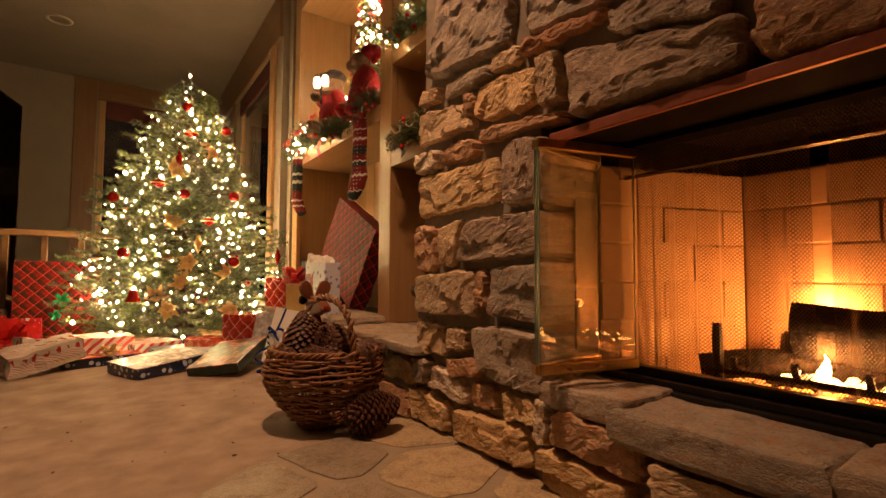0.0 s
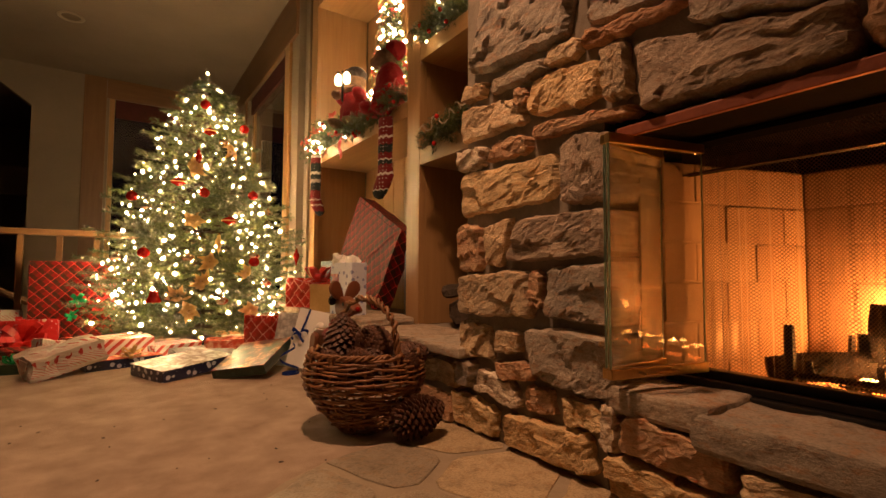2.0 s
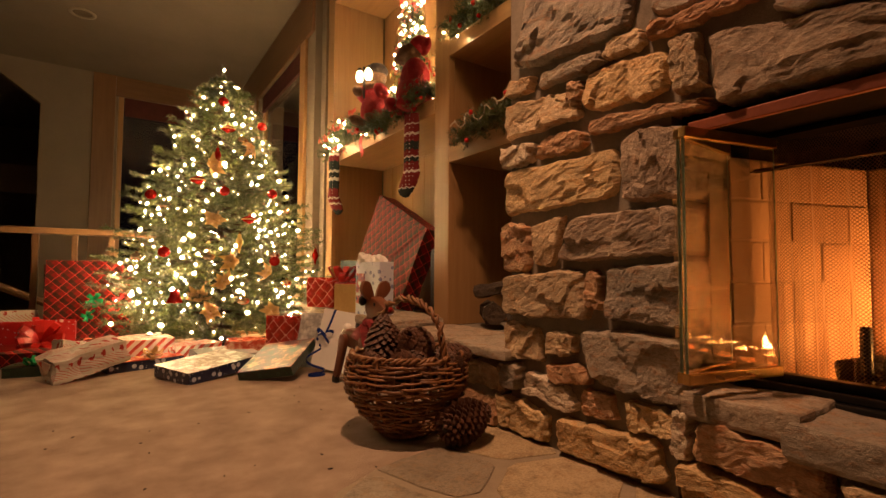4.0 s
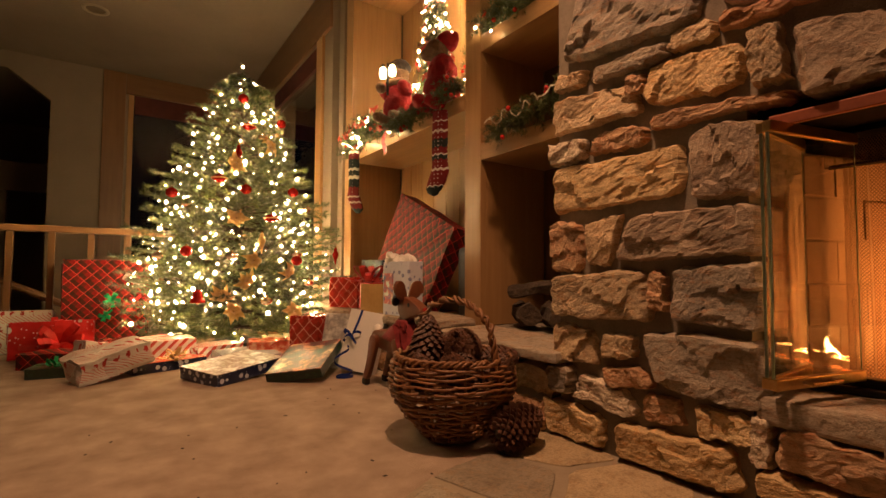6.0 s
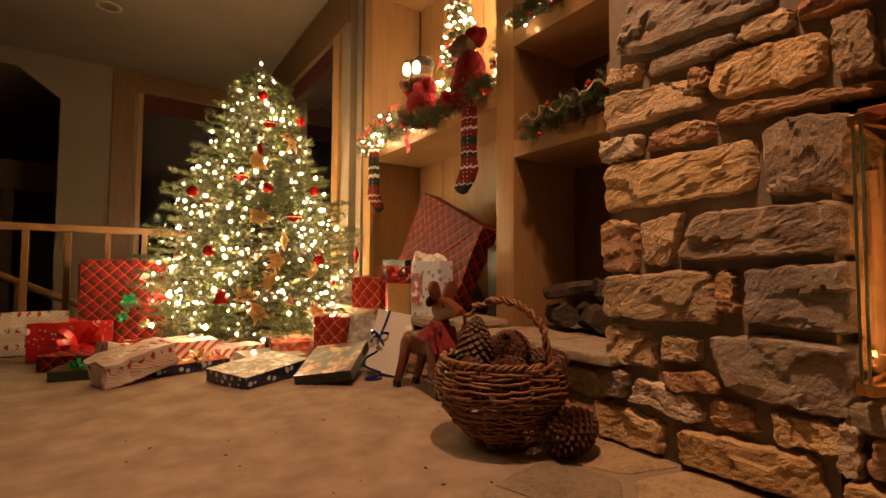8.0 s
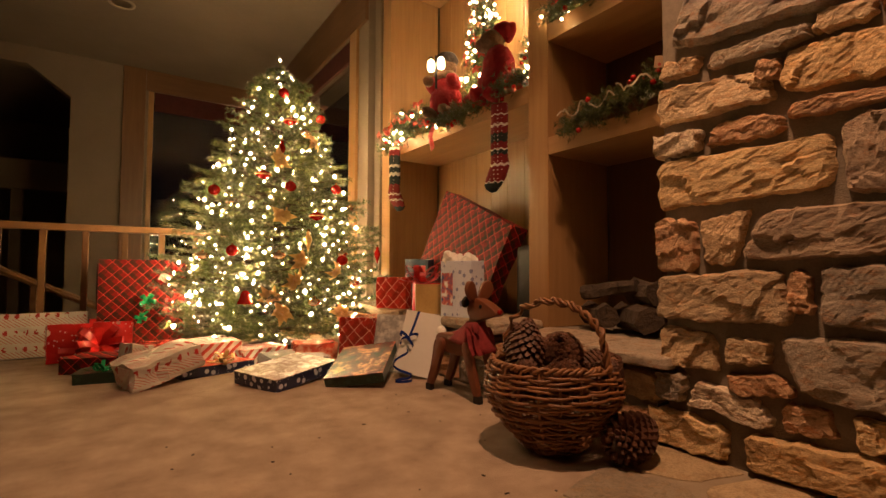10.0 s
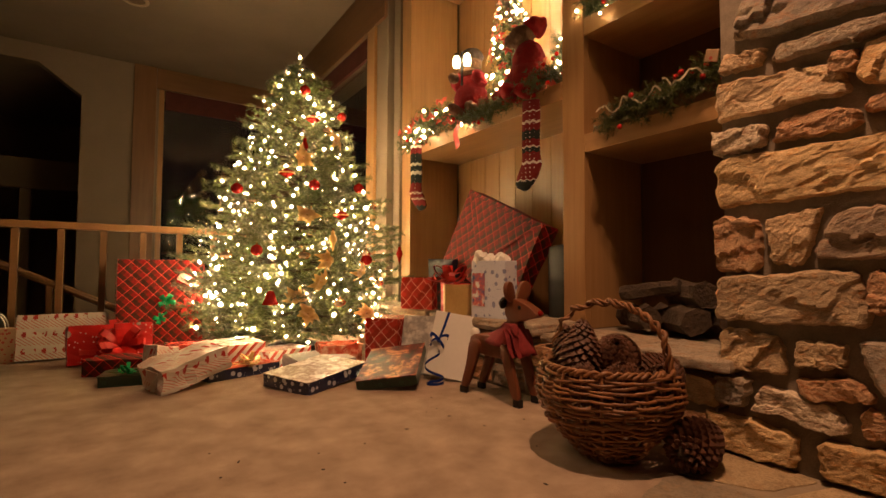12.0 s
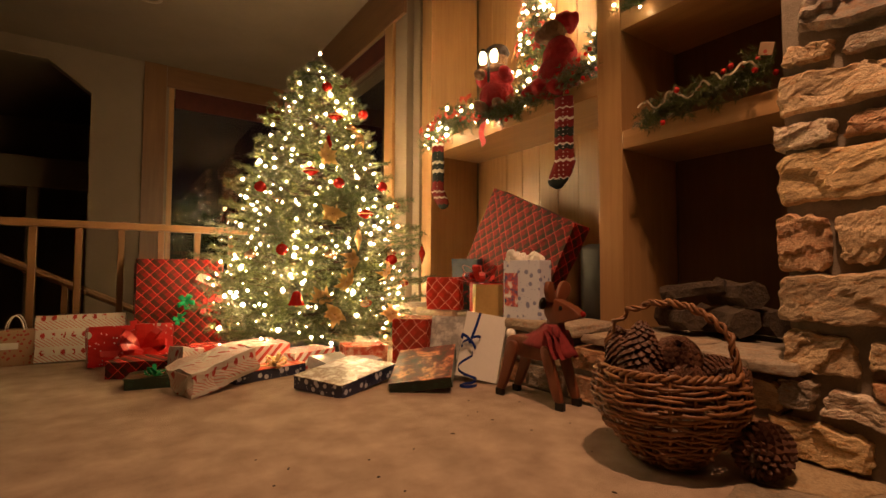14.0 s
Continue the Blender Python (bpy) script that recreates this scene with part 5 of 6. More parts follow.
tagged(tag, "white printed gift tag on the plaid gift", "tag")
gift(pose(-0.845, 4.80, 0, -12, 0, 0), (0.46, 0.10, 0.29), P_PRINT, "flat gift in white paper with small red pictures", seed=2)
gift(pose(-0.585, 4.50, 0, -8, 0, 6), (0.44, 0.14, 0.235), P_SNOW, "red gift with white snowflakes and a red ribbon", seed=3)
bow(pose(-0.54, 4.39, 0.09, 55, 0, 6), 0.125, M_RIBBON, "large red satin bow on the snowflake gift", 14, 4)
gift(pose(-0.50, 4.08, 0, 0, 0, -26), (0.36, 0.22, 0.09), P_PLAID, "flat gift in dark red and green plaid wrap", seed=4)
gift(pose(-0.49, 3.79, 0, 0, 0, -12), (0.24, 0.20, 0.055), P_DARKGREEN, "small dark green flat gift with a green ribbon", seed=5)
bow(pose(-0.50, 3.72, 0.058), 0.05, M_GREENRIB, "curled green ribbon on the dark green gift", 5, 3)
gift(pose(-0.25, 3.53, 0.042, 5, -13, 24), (0.34, 0.18, 0.12), P_PRINT, "crumpled long gift in white paper with red pictures", seed=6, sag=0.026)
gift(pose(-0.37, 3.83, 0.0, 0, 8, 30), (0.12, 0.11, 0.17), P_PRINT, "small white printed gift with a gathered top", seed=7, sag=0.014)
gift(pose(0.00, 3.74, 0.0, 0, 0, 14), (0.40, 0.30, 0.055), P_NAVY, "flat navy gift box with white dots", lid=P_FOIL, seed=8)
gift(pose(0.02, 3.86, 0.062, 4, 0, 20), (0.28, 0.20, 0.10), P_STRIPE, "red and white striped wrapped gift", seed=9)
gift(pose(-0.16, 4.10, 0.0, 0, 0, 8), (0.30, 0.22, 0.14), P_PLAID_S, "red plaid gift under the tree's branches", seed=10)
bow(pose(0.06, 3.62, 0.062, 20, 0, 0), 0.055, M_GOLD, "crumpled gold foil bow on the flat gift", 8, 2)
gift(pose(0.31, 3.24, 0.018, 3, -4, 27), (0.42, 0.30, 0.062), P_NAVY, "wide flat navy box with a pale winter picture lid", lid=P_SCENE, seed=11, sag=0.002)
gift(pose(0.46, 3.62, 0.0, 6, 0, 12), (0.34, 0.26, 0.07), mottled("silver_wrap", (0.45, 0.45, 0.46), (0.75, 0.74, 0.72), 10, 60, 0.2, 0.4), "silver foil wrapped flat gift", seed=12)
gift(pose(0.65, 3.03, 0.062, 16, -8, -41), (0.30, 0.36, 0.052), P_DARKGREEN, "dark green box with a fireside picture lid", lid=P_FIRESIDE, seed=13, sag=0.002)
gift(pose(0.83, 3.41, 0.0, 0, 0, 36), (0.25, 0.21, 0.30), P_PLAID_S, "red plaid foil gift standing on the carpet", seed=14)
gift(pose(0.62, 3.72, 0.0, 0, 0, -12), (0.26, 0.2, 0.12), P_FOIL, "crumpled red foil gift under the tree", seed=30)
gift(pose(0.30, 3.86, 0.0, 0, 0, 20), (0.3, 0.2, 0.10), P_STRIPE, "red and white gift deep under the tree", seed=31)
gift(pose(1.11, 3.47, 0.340, 0, 0, 30), (0.23, 0.22, 0.20), P_PLAID_S, "red plaid foil gift on the stone bench", seed=15)
gift(pose(1.07, 3.06, 0.336, 0, 0, 62), (0.20, 0.15, 0.17), M_GOLDBOX, "gold gift box with a wide red ribbon", seed=16, sag=0.002, flaps=False)
bow(pose(1.05, 3.09, 0.515), 0.10, M_RIBBON, "big red satin bow on the gold gift", 9, 3)
band = part("ribbon_band", box(1.003, 2.985, 0.337, 1.145, 3.125, 0.512, 0.002), M_RIBBON)
tagged(band, "wide red ribbon round the gold gift box", "ribbon")
gift(pose(1.24, 3.42, 0.336, 0, 0, 40), (0.24, 0.20, 0.20), P_BLACKRED, "black and red plaid gift on the bench", seed=17)
gift(pose(1.42, 3.62, 0.30, 0, 0, 20), (0.26, 0.22, 0.36), mottled("dark_blue_wrap", (0.012, 0.015, 0.03), (0.04, 0.05, 0.09), 9, 60, 0.3), "dark blue crumpled gift against the panelling", seed=18, sag=0.02)
g = gift(pose(1.40, 2.93, 0.335) @ pose(0, 0, 0, 0, 10, 0) @ pose(0, 0, 0, 23, 0, 0) @ pose(0, 0.41, 0), (0.12, 0.82, 0.55), P_PLAID, "big square gift in red plaid leaning on the panelling", seed=19, sag=0.008)

# kraft bag
bag = thing("paper_bag", pose(-1.17, 4.83, 0), "kraft paper gift bag with red dots and white handles", "gift bag")
part("bag_body", box(-0.095, -0.05, 0, 0.095, 0.05, 0.215, 0.004), P_KRAFT, bag)
for y in (-0.045, 0.04):
    part("handle", tube(bmesh.new(), [(-0.045 + 0.09 * i / 12, y, 0.21 + 0.09 * math.sin(math.pi * i / 12) ** 0.6) for i in range(13)], 0.0035, 6), M_TISSUE, bag, "white twisted paper handle")
part("label", box(-0.08, -0.053, 0.10, 0.02, -0.0505, 0.14, 0.001), P_WHITEBOX, bag)

# bag with tissue
bag = thing("gift_bag", pose(1.10, 2.76, 0.336, 0, 0, -80), "pale blue gift bag with a snowy picture and white tissue", "gift bag")
part("bag_body", box(-0.115, -0.05, 0, 0.115, 0.05, 0.30, 0.003), P_BAG, bag)
part("picture_panel", box(-0.105, -0.0535, 0.06, -0.02, -0.0505, 0.235, 0.001), P_BAGPANEL, bag, "dark blue picture panel")
bm = bmesh.new()
for i in range(16):
    ellipsoid(bm, (random.uniform(-0.10, 0.09), random.uniform(-0.04, 0.04), random.uniform(0.29, 0.325)), (random.uniform(0.02, 0.04), 0.02, random.uniform(0.02, 0.045)), (random.uniform(-40, 40), random.uniform(-40, 40), 0), 7, 5)
for v in bm.verts:
    v.co += Vector((noise.noise(v.co * 40), noise.noise(v.co * 40 + Vector((3, 0, 0))), noise.noise(v.co * 40 + Vector((0, 3, 0))))) * 0.012
part("tissue", bm, M_TISSUE, bag, "crumpled white tissue paper")

# white standing box and blue glass
gift(pose(0.90, 2.93, 0, 0, 0, 0) @ pose(0, 0, 0, 0, 0, -52) @ pose(0, 0, 0.016, -13, 8, 0), (0.22, 0.055, 0.34), P_WHITEBOX, "plain white card box leaning on the stone bench", seed=20, sag=0.001, flaps=False)
gift(pose(0.86, 3.14, 0, 0, 0, -50) @ pose(0, 0, 0, -16, 0, 0), (0.22, 0.03, 0.33), paper("card_print", "photo", (0.55, 0.52, 0.48), (0.30, 0.28, 0.27), (0.7, 0.68, 0.64), 10, 0.3), "pale printed box behind the white one", seed=21, sag=0.001, flaps=False)
M_BLUE = mottled("blue_satin", (0.008, 0.016, 0.10), (0.02, 0.05, 0.26), 12, 80, 0.2, 0.1, 0.1, 0.001)
card_box = pose(0.90, 2.93, 0, 0, 0, 0) @ pose(0, 0, 0, 0, 0, -52) @ pose(0, 0, 0.016, -13, 8, 0)
curl = thing("curled_ribbon", card_box, "dark blue satin ribbon curling down the white box", "ribbon")
part("band", ribbon(bmesh.new(), [(-0.035, 0.0, 0.343), (-0.036, -0.031, 0.341), (-0.045, -0.032, 0.27), (-0.058, -0.034, 0.20)], 0.014, (0, -1, 0.2), (1, 0, 0)), M_BLUE, curl)
for i, (sx, sz) in enumerate(((-0.055, 0.022), (0.050, 0.026), (-0.042, -0.030), (0.035, -0.034))):
    loop = []
    for k in range(13):
        q = k * math.tau / 12
        loop.append((-0.060 + sx * (0.5 - 0.5 * math.cos(q)), -0.040 - 0.018 * math.sin(q) * (1 + 0.2 * i), 0.185 + sz * (0.5 - 0.5 * math.cos(q)) + 0.012 * math.sin(q)))
    part("loop", ribbon(bmesh.new(), loop, 0.016, (0, -1, 0), (0.2, 0.1, 1)), M_BLUE, curl)
part("knot", ellipsoid(bmesh.new(), (-0.060, -0.045, 0.186), (0.011, 0.010, 0.012), (0, 0, 0), 10, 7), M_BLUE, curl, "", True)
back = card_box.inverted()
fall = []
for k in range(46):
    f = k / 45
    a = -0.9 + f * math.tau * 2.1
    r = 0.030 + 0.022 * math.sin(math.pi * min(1.0, f * 1.3)) if f < 0.75 else 0.046
    high = max(0.008, 0.175 * (1 - f / 0.62))
    fall.append(back @ Vector((0.795 + 0.02 * f + r * math.cos(a), 2.875 + 0.01 * f + r * math.sin(a) * 0.8, high)))
part("tail", ribbon(bmesh.new(), fall, 0.014, (0, 0, 1), tuple(back.to_3x3() @ Vector((0.1, 0.1, 1)))), M_BLUE, curl)

# ---- wooden reindeer ----
M_DEER = wood("reindeer_wood", (0.10, 0.026, 0.008), (0.20, 0.058, 0.019), 2, 0.55, 20)
M_SCARF = mottled("scarf_gauze", (0.13, 0.008, 0.010), (0.26, 0.022, 0.022), 40, 140, 0.9)
deer = thing("wooden_reindeer", pose(0.92, 2.50, 0, 0, 0, -84) @ Matrix.Scale(0.94, 4), "brown wooden plank reindeer with a red gauze scarf and white tail", "figurine")


def plank(outline, y0, y1, edge=0.008):
    """A board sawn to an outline of (x, z) and laid between two y, its edges eased."""
    bm = bmesh.new()
    side = [bm.verts.new((x, y0, z)) for x, z in outline]
    face = bm.faces.new(side)
    made = bmesh.ops.extrude_face_region(bm, geom=[face])["geom"]
    for v in made:
        if isinstance(v, bmesh.types.BMVert):
            v.co.y = y1
    bmesh.ops.recalc_face_normals(bm, faces=bm.faces)
    bmesh.ops.bevel(bm, geom=bm.edges[:], offset=edge, segments=2, affect="EDGES", profile=0.6, clamp_overlap=True)
    return bm


def rounded(points, steps=3):
    """An outline with its corners cut round."""
    pts = [Vector(p) for p in points]
    for _ in range(steps):
        pts = [q for a, b in zip(pts, pts[1:] + pts[:1]) for q in (a.lerp(b, 0.25), a.lerp(b, 0.75))]
    return [(p.x, p.y) for p in pts]


part("body", plank(rounded([(-0.165, 0.215), (-0.172, 0.305), (-0.02, 0.300), (0.09, 0.33), (0.145, 0.29), (0.135, 0.205), (0.0, 0.195)], 2), -0.048, 0.048, 0.012), M_DEER, deer, "", True)
part("neck", plank(rounded([(0.045, 0.27), (0.065, 0.42), (0.135, 0.43), (0.135, 0.27)], 2), -0.026, 0.026, 0.008), M_DEER, deer, "", True)
head = part("head", plank(rounded([(0.055, 0.395), (0.055, 0.485), (0.125, 0.492), (0.240, 0.440), (0.252, 0.408), (0.170, 0.395), (0.125, 0.375)], 2), -0.030, 0.030, 0.010), M_DEER, deer, "", True)
part("nose", ellipsoid(bmesh.new(), (0.248, 0, 0.428), (0.013, 0.014, 0.013), (0, 0, 0), 10, 7), M_RED, head, "red nose", True)
for s in (-1, 1):
    lobe = plank(rounded([(s * 0.004, 0.478), (s * 0.048, 0.468), (s * 0.098, 0.520), (s * 0.080, 0.572), (s * 0.036, 0.570), (s * 0.014, 0.520)], 2), -0.011, 0.011, 0.005)
    antler = part("antler", lobe, M_DEER, head, "", True)
    antler.matrix_basis = pose(0.095, 0, 0, 0, 0, 90 - 12 * s)
    part("ear", ellipsoid(bmesh.new(), (0.062, s * 0.045, 0.468), (0.012, 0.026, 0.030), (s * 30, 0, 0), 10, 7), M_BLACK, head, "dark leather ear", True)
    part("eye", ellipsoid(bmesh.new(), (0.150, s * 0.031, 0.450), (0.010, 0.004, 0.010), (0, 0, 0), 10, 7), M_BLACK, head)
    fore = part("front_leg", plank(rounded([(0.055, 0.27), (0.115, 0.28), (0.150, 0.15), (0.190, 0.022), (0.145, 0.020), (0.100, 0.14)], 2), s * 0.050, s * 0.076, 0.006), M_DEER, deer, "", True)
    hind = part("hind_leg", plank(rounded([(-0.065, 0.27), (-0.145, 0.285), (-0.165, 0.15), (-0.215, 0.022), (-0.170, 0.020), (-0.115, 0.14)], 2), s * 0.050, s * 0.076, 0.006), M_DEER, deer, "", True)
    for x, leg in ((0.168, fore), (-0.193, hind)):
        part("hoof", box(x - 0.021, min(s * 0.049, s * 0.077), 0.0, x + 0.021, max(s * 0.049, s * 0.077), 0.036, 0.005), M_BLACK, leg, "black painted hoof")
part("tail", ellipsoid(bmesh.new(), (-0.178, 0, 0.300), (0.026, 0.026, 0.026), (0, 0, 0), 12, 9), M_TISSUE, deer, "white pompom tail", True)
bm, rings = bmesh.new(), []
for j in range(6):
    f = j / 5
    ring = []
    for k in range(28):
        a = k * math.tau / 28
        hem = 1 + 0.16 * noise.noise(Vector((math.cos(a) * 2.2, math.sin(a) * 2.2, 4))) + 0.05 * math.sin(a * 7)
        ring.append(bm.verts.new((0.088 + (0.048 + 0.075 * f * hem) * math.cos(a) - 0.055 * f * (math.cos(a) < 0), (0.036 + 0.034 * f * hem) * math.sin(a), 0.372 - 0.075 * f ** 0.7 - 0.055 * f * max(0.0, math.cos(a)) * hem - 0.035 * f * f * abs(math.sin(a)))))
    rings.append(ring)
for c, d in zip(rings, rings[1:]):
    for k in range(28):
        bm.faces.new((c[k], c[(k + 1) % 28], d[(k + 1) % 28], d[k]))
scarf = part("scarf", bm, M_SCARF, deer, "red gauze scarf draped over the shoulders", True)
thick = scarf.modifiers.new("thick", "SOLIDIFY")
thick.thickness = 0.003
for y, x in ((-0.045, 0.150), (-0.062, 0.125), (0.05, 0.150)):
    part("scarf_end", ribbon(bmesh.new(), [(x - 0.03, y, 0.345), (x, y - 0.012, 0.31), (x + 0.012, y - 0.014, 0.265), (x + 0.035, y - 0.010, 0.225)], 0.042, (1, 0, 0.4)), M_SCARF, scarf)
for t in (-1, 1):
    part("scarf_bow", ribbon(bmesh.new(), [(0.125 + 0.045 * t * (0.5 - 0.5 * math.cos(k * math.tau / 10)), -0.058 - 0.010 * math.sin(k * math.tau / 10), 0.345 + 0.016 * math.sin(k * math.tau / 10)) for k in range(11)], 0.022, (0, -1, 0), (0, 0.3, 1)), M_SCARF, scarf)

# ---- black bag and firewood ----
bm = box(-0.07, -0.10, 0, 0.07, 0.10, 0.43, 0.04)
sack = part("black_bag", bm, mottled("black_nylon", (0.010, 0.010, 0.011), (0.03, 0.03, 0.032), 12, 90, 0.5), None, "", True)
sack.matrix_world = pose(1.50, 2.60, 0.30, 0, 0, 0)
tagged(sack, "tall black nylon bag leaning on the shelf divider", "bag")


def firewood(a, b, r, seed):
    bm = rough_log(bmesh.new(), a, b, r, 7, seed)
    ob = part("firewood", bm, M_BARK)
    return tagged(ob, "split firewood log with rough bark in the niche", "firewood", "firewood in the niche")


firewood((1.40, 1.84, 0.377), (1.60, 2.12, 0.374), 0.060, 11)
firewood((1.53, 1.76, 0.377), (1.70, 2.02, 0.374), 0.060, 12)
firewood((1.40, 2.05, 0.372), (1.55, 2.28, 0.370), 0.056, 13)
firewood((1.45, 1.83, 0.488), (1.60, 2.05, 0.488), 0.058, 15)
firewood((1.41, 2.20, 0.480), (1.47, 1.95, 0.520), 0.034, 14)

# ---- stockings ----


def knit(name, flip):
    m, nt, b = shader(name, 0.95)
    v = coords(nt)
    xyz = nt.nodes.new("ShaderNodeSeparateXYZ")
    nt.links.new(v, xyz.inputs[0])
    zig = maths(nt, "ABSOLUTE", maths(nt, "SUBTRACT", maths(nt, "FRACT", maths(nt, "MULTIPLY", xyz.outputs[0], 28.0)), 0.5))
    h = maths(nt, "ADD", xyz.outputs[2], maths(nt, "MULTIPLY", zig, 0.022))
    h = maths(nt, "DIVIDE", h, 0.50)
    band = nt.nodes.new("ShaderNodeValToRGB")
    band.color_ramp.interpolation = "CONSTANT"
    D, R, W = (0.010, 0.018, 0.015, 1), (0.15, 0.009, 0.010, 1), (0.55, 0.51, 0.44, 1)
    stops = [(0.0, D), (0.11, W), (0.125, R), (0.29, W), (0.32, R), (0.42, D), (0.47, W), (0.485, R), (0.56, D), (0.66, R), (0.735, W), (0.765, R), (0.86, W), (0.875, R)]
    if flip:
        stops = [(0.0, D), (0.08, R), (0.17, W), (0.19, R), (0.26, W), (0.28, R), (0.42, D), (0.55, W), (0.60, D), (0.68, W), (0.72, D), (0.86, R), (0.95, W)]
    e = band.color_ramp.elements
    while len(e) < len(stops):
        e.new(0.5)
    for k, (p, c) in zip(e, stops):
        k.position, k.color = p, c
    nt.links.new(h, band.inputs[0])
    loop = node(nt, "ShaderNodeTexVoronoi", Scale=210.0)
    nt.links.new(v, loop.inputs["Vector"])
    speck = node(nt, "ShaderNodeTexVoronoi", Scale=42.0, Randomness=0.0)
    nt.links.new(v, speck.inputs["Vector"])
    c = blend(nt, maths(nt, "MULTIPLY", maths(nt, "LESS_THAN", speck.outputs["Distance"], 0.17), 0.7), band.outputs[0], (0.60, 0.55, 0.48))
    nt.links.new(c, b.inputs["Base Color"])
    bump(nt, b, loop.outputs["Distance"], 0.6, 0.003)
    return m


def stocking(m, material, width, label):
    """A long knitted sock hanging from its cuff, foot bent forward."""
    s = thing("christmas_stocking", m, label, "stocking", "stockings on the shelf")
    pts = [(0, 0, 0.49), (0.002, 0, 0.42), (0.0, 0, 0.34), (-0.002, 0, 0.26), (0.0, 0, 0.19), (0.004, 0, 0.145), (-0.012, 0, 0.10), (-0.035, 0, 0.055), (-0.055, 0, 0.02), (-0.062, 0, 0.008)]
    bm = tube(bmesh.new(), pts, width, 16, taper=[0.95, 0.98, 1.0, 0.98, 0.98, 1.08, 1.08, 0.98, 0.78, 0.4])
    for v in bm.verts:
        v.co.y *= 0.45
    part("sock", bm, material, s, "", True)
    part("hook", tube(bmesh.new(), [(0.0, 0, 0.485), (0.0, 0.0, 0.515), (0.0, 0.01, 0.525)], 0.003, 6), M_BRASS, s)


stocking(pose(1.285, 2.665, 1.02, 0, 0, -62), knit("fair_isle_knit", False), 0.052, "red and green patterned knit stocking hanging from the shelf")
stocking(pose(1.27, 3.86, 1.03, 0, 0, 128), knit("striped_knit", True), 0.047, "striped red and green knit stocking hanging from the shelf")

# ---- garlands ----
M_BERRY = mottled("berry", (0.36, 0.01, 0.012), (0.55, 0.03, 0.025), 30, 90, 0.2)
M_SMALLBULB = glow("garland_bulb", (1.0, 0.68, 0.34), 190)
M_TWINE = mottled("cream_ribbon", (0.34, 0.27, 0.18), (0.50, 0.42, 0.30), 12, 80, 0.6)
M_GAUZE = mottled("red_gauze", (0.36, 0.02, 0.012), (0.60, 0.12, 0.06), 30, 120, 0.45)


def garland(name, path, thick, label, bulbs, berries, seed, ribbons=0):
    """Needle sprigs round a drooping line, with bulbs, berries and ribbon."""
    gen = np.random.default_rng(seed)
    g = thing(name, pose(*path[0]), label, "garland")
    base = Vector(path[0])
    pts = [np.array(Vector(p) - base) for p in path]
    st, en, where = [], [], []
    for a, b in zip(pts, pts[1:]):
        n = max(3, int(np.linalg.norm(b - a) / 0.0026))
        for i in range(n):
            p = a + (b - a) * (i + gen.random()) / n
            w = gen.normal(size=3)
            w[2] = w[2] * 0.7 + 0.1
            w = w / np.linalg.norm(w) * thick * gen.uniform(0.6, 1.15)
            st.append(p), en.append(p + w), where.append(p + w * 0.85)
    needle_part("needles", needles_on(st, en, 520, 0.027, 0.6, gen), M_NEEDLE, g, "green fir sprigs")
    part("wire", tube(bmesh.new(), [tuple(p) for p in pts], 0.004, 5), M_BARK, g)
    pick = gen.permutation(len(where))
    if bulbs:
        bulbs_part("bulbs", [where[i] * 1.0 for i in pick[:bulbs]], 0.0075, g, M_SMALLBULB, "tiny lit bulbs")
    for i in pick[bulbs:bulbs + berries]:
        part("berry", ellipsoid(bmesh.new(), tuple(where[i]), (0.012, 0.012, 0.012), (0, 0, 0), 10, 7), M_BERRY, g, "", True)
    for k in range(ribbons):
        p = where[pick[-1 - k]]
        w = gen.normal(size=3) * np.array((0.3, 1.0, 0.6))
        w /= np.linalg.norm(w)
        q = [tuple(p + np.array((-0.025, 0, 0.01)) + w * (0.016 * i - 0.06) + np.array((0.014 * math.sin(i * 1.5 + k), 0, 0.022 * math.sin(i * 1.2 + k)))) for i in range(9)]
        part("ribbon", ribbon(bmesh.new(), q, 0.026, (1, 0, 0.4)), M_GAUZE, g, "red gauze ribbon")
    return g


garland("fir_garland", [(1.30, 3.98, 1.54), (1.29, 3.86, 1.61), (1.28, 3.70, 1.66), (1.29, 3.52, 1.66), (1.29, 3.40, 1.62)], 0.125, "lit fir garland with red gauze ribbon on the shelf edge", 36, 12, 3, 10)
garland("fir_garland", [(1.30, 3.40, 1.59), (1.285, 3.20, 1.56), (1.275, 3.0, 1.555), (1.28, 2.80, 1.57), (1.29, 2.60, 1.60), (1.31, 2.50, 1.62)], 0.085, "fir garland with berries along the shelf edge", 4, 26, 4, 3)
garland("fir_garland", [(1.29, 4.0, 1.52), (1.275, 3.90, 1.58), (1.27, 3.75, 1.62), (1.27, 3.58, 1.63)], 0.12, "bushy fir sprays at the shelf end", 8, 6, 13, 2)
tail = part("hanging_ribbon", ribbon(bmesh.new(), [(1.265 + 0.008 * math.sin(i * 1.3), 3.33 - 0.012 * math.sin(i), 1.60 - 0.03 * i) for i in range(8)], 0.05, (1, 0, 0.1)), M_RIBBON)
tagged(tail, "red ribbon tail hanging over the shelf edge", "ribbon")
garland("fir_garland", [(1.45, 2.62, 1.58), (1.46, 2.60, 1.72), (1.47, 2.58, 1.88)], 0.08, "lit fir sprays in the shelf's corner", 14, 6, 5, 0)
garland("fir_garland", [(1.33, 2.30, 1.86), (1.31, 2.12, 1.88), (1.32, 1.95, 1.89), (1.33, 1.75, 1.90), (1.36, 1.55, 1.92)], 0.11, "lit fir garland on the high shelf", 18, 8, 6, 0)
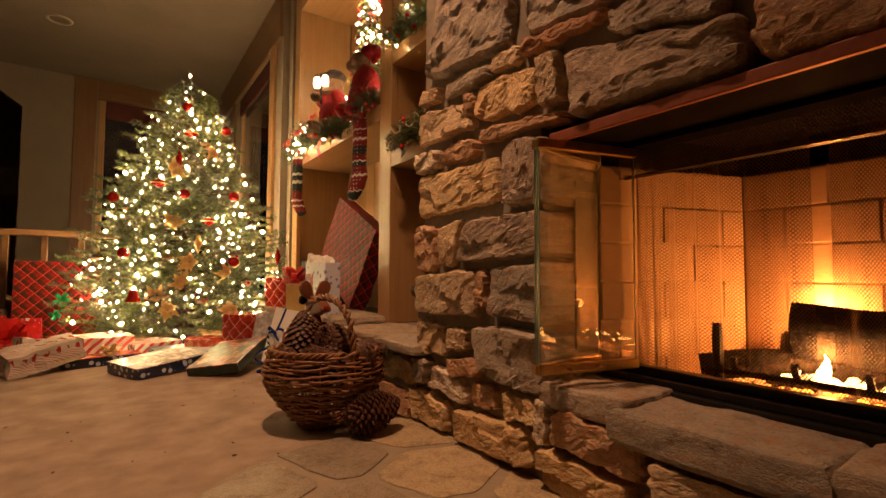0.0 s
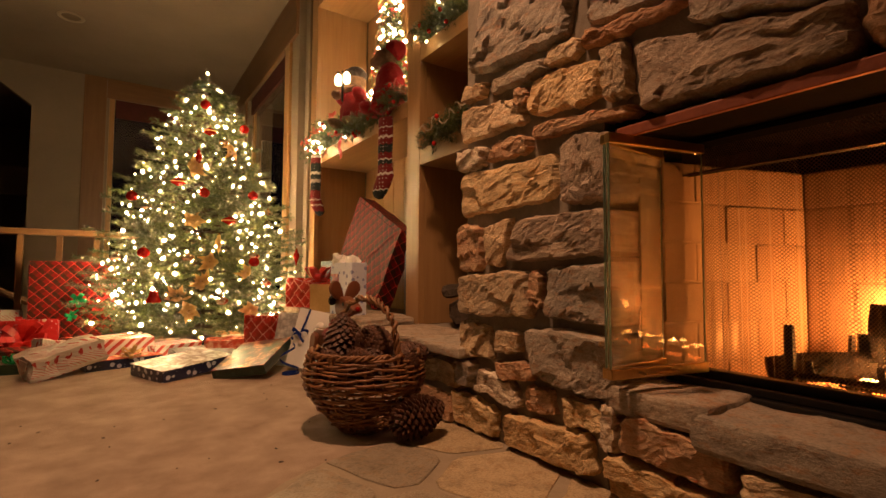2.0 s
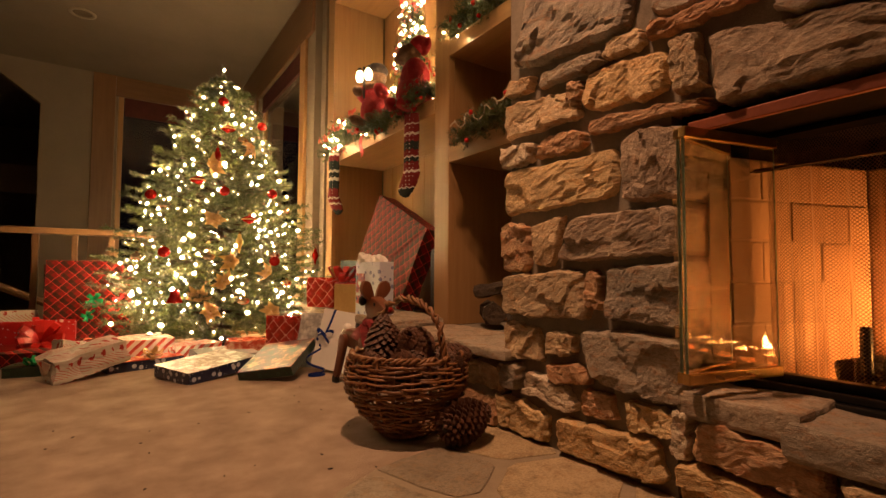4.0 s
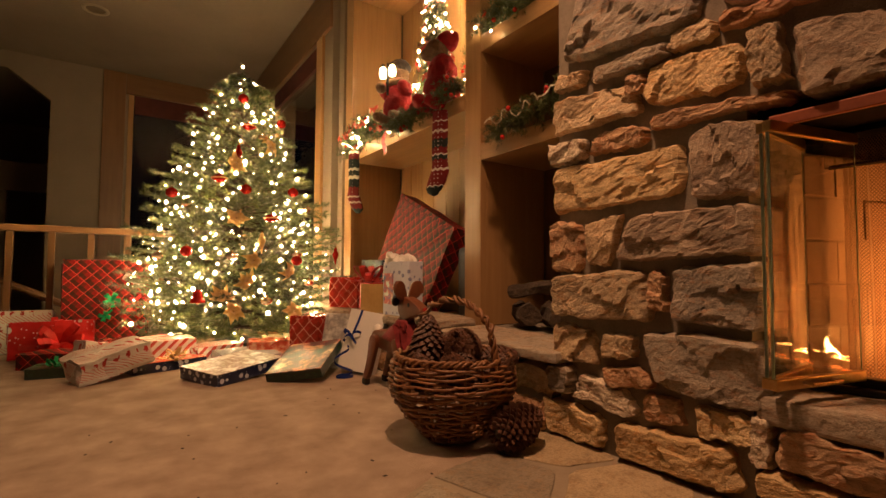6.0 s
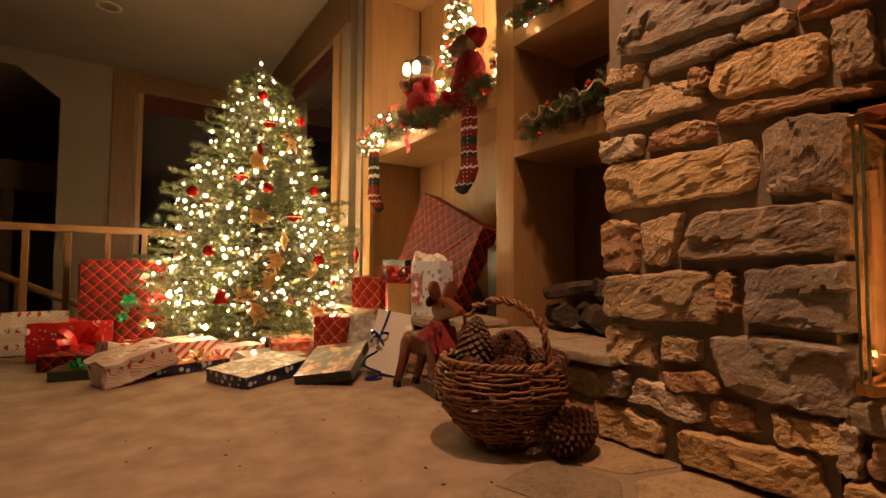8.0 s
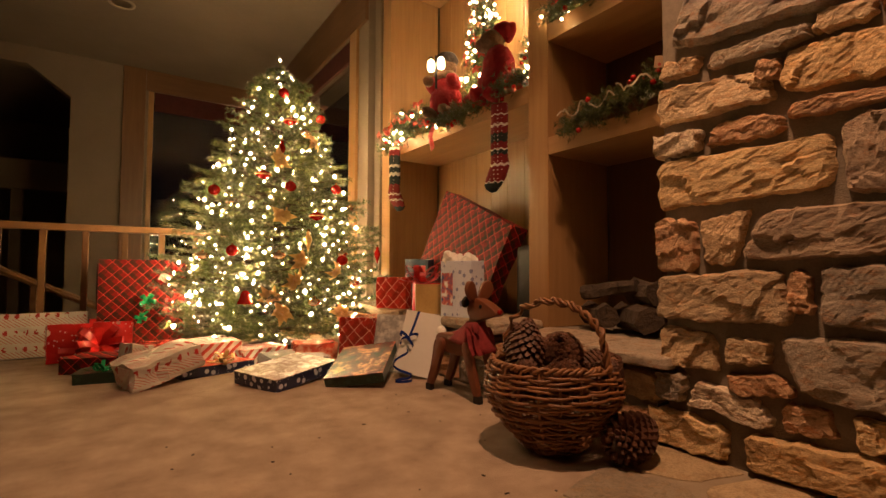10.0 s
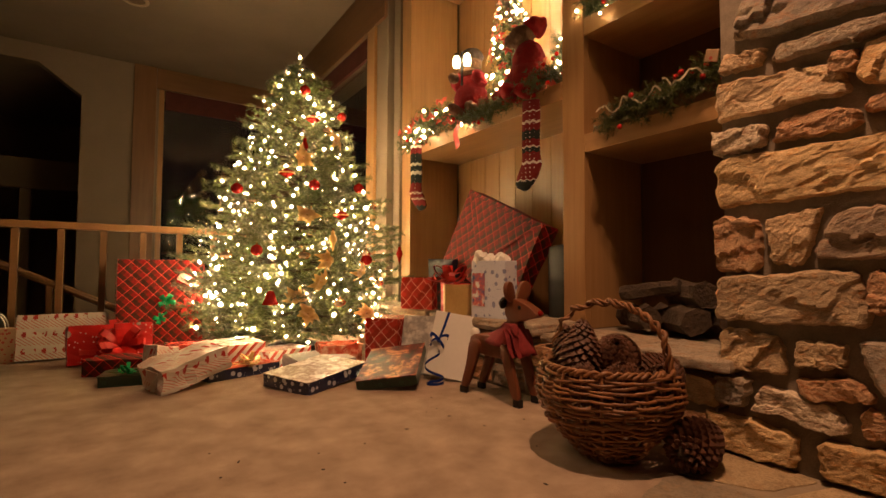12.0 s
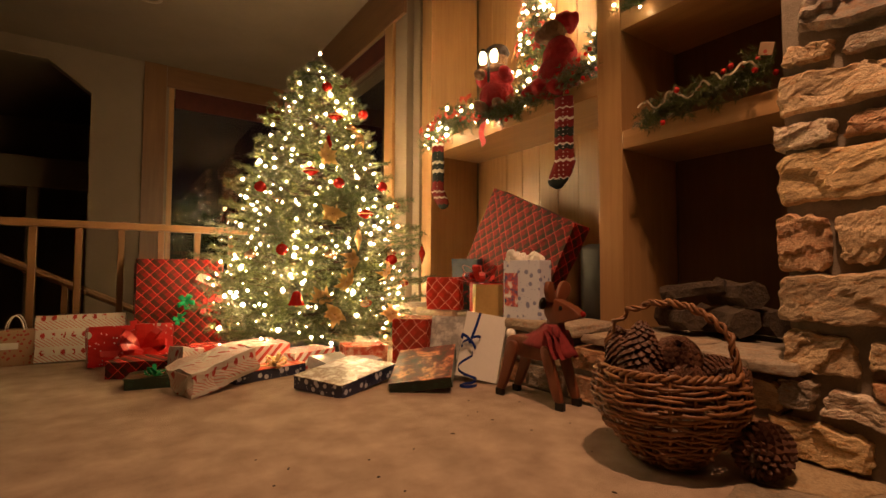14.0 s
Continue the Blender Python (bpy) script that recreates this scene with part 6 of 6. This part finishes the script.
garland("berry_garland", [(1.30, 2.20, 1.27), (1.29, 2.05, 1.29), (1.29, 1.90, 1.30), (1.32, 1.78, 1.33), (1.35, 1.70, 1.37)], 0.09, "unlit fir garland with red berries and cream ribbon", 0, 14, 7, 0)
for i, (y, z) in enumerate(((2.12, 1.31), (1.97, 1.31), (1.80, 1.34))):
    bm = bmesh.new()
    ribbon(bm, [(1.235 + 0.012 * math.sin(k * 0.5), y + 0.075 - 0.0066 * k, z + 0.02 * math.sin(k * 0.33 + i) + 0.006 * math.sin(k * 0.9)) for k in range(26)], 0.007, (1, 0, 0.3))
    tagged(part("ribbon_curl", bm, M_TWINE), "curled cream twine ribbon on the garland", "ribbon")
card = part("paper_card", box(-0.003, -0.024, -0.022, 0.003, 0.024, 0.022, 0.002), P_KRAFT)
card.matrix_world = pose(1.25, 1.685, 1.385, 20, -15, 0)
tagged(card, "small spotted kraft card ornament in the garland", "card")

# ---- small tree in the shelves ----
slim = thing("slim_tree", pose(1.56, 3.14, 1.572), "slim lit christmas tree with red flowers on the shelf", "christmas tree")
gen = np.random.default_rng(11)
st, en, where = [], [], []
for i in range(520):
    h = 0.06 + 1.12 * (i / 520)
    a = i * 2.4
    r = (0.17 * (1 - h / 1.35) + 0.02) * gen.uniform(0.7, 1.1)
    p = np.array((0, 0, h))
    e = p + np.array((math.cos(a) * r, math.sin(a) * r, 0.3 * r))
    st.append(p + (e - p) * 0.3), en.append(e), where.append(e)
needle_part("needles", needles_on(st, en, 620, 0.027, 0.6, gen), M_NEEDLE, slim)
part("trunk", tube(bmesh.new(), [(0, 0, 0), (0, 0, 1.2)], 0.012, 8, taper=[1, 0.3]), M_BARK, slim)
pick = gen.permutation(len(where))
bulbs_part("bulbs", [where[i] for i in pick[:110]], 0.0075, slim, M_SMALLBULB, "tiny lit bulbs")
M_PETAL = mottled("red_petal", (0.45, 0.015, 0.015), (0.65, 0.05, 0.035), 20, 80, 0.5)
for n, i in enumerate(pick[110:190]):
    p = Vector(where[i])
    o = Vector((p.x, p.y, 0.05)).normalized()
    bm = bmesh.new()
    u, w = o.orthogonal().normalized(), None
    w = o.cross(u)
    for k in range(5):
        c = u * math.cos(k * 1.2566) + w * math.sin(k * 1.2566)
        s = o.cross(c) * 0.011
        v = [bm.verts.new(q) for q in (p, p + c * 0.02 + s + o * 0.008, p + c * 0.042, p + c * 0.02 - s + o * 0.008)]
        bm.faces.new((v[0], v[1], v[2])), bm.faces.new((v[0], v[2], v[3]))
    part("flower", bm, M_PETAL if n % 3 else M_GOLD, slim)

# ---- lantern ----
lantern = thing("toy_lantern", pose(1.235, 3.235, 1.87), "little lit lantern held by the soft toy", "lantern")
M_LANTERN = glow("lantern_glow", (1.0, 0.70, 0.36), 15)
for y in (0.034, -0.034):
    shade = part("lamp_glass", lathe(bmesh.new(), [(0, 0.0), (0.020, 0.006), (0.026, 0.03), (0.022, 0.065), (0.010, 0.08), (0, 0.085)], 12, (-y * 0.5, y, 0.02)), M_LANTERN, lantern, "glowing lamp glass", True)
    part("lamp_cap", lathe(bmesh.new(), [(0.014, 0.0), (0.014, 0.012), (0, 0.022)], 10, (-y * 0.5, y, 0.102)), M_BLACK, shade)
part("post", box(-0.006, -0.005, -0.10, 0.008, 0.006, 0.12, 0.002), M_BLACK, lantern)

# ---- crumbs on the carpet ----
bm = bmesh.new()
gen = random.Random(5)
for i in range(34):
    x, y, r = gen.uniform(-0.5, 0.85), gen.uniform(1.35, 2.7), gen.uniform(0.0015, 0.004)
    ellipsoid(bm, (x, y, 0.002), (r * gen.uniform(1, 3), r, 0.002), (0, 0, gen.uniform(0, 180)), 6, 4)
crumbs = part("carpet_crumbs", bm, M_BARK)
tagged(crumbs, "dark bark crumbs scattered on the carpet", "crumbs", kind="stuff")
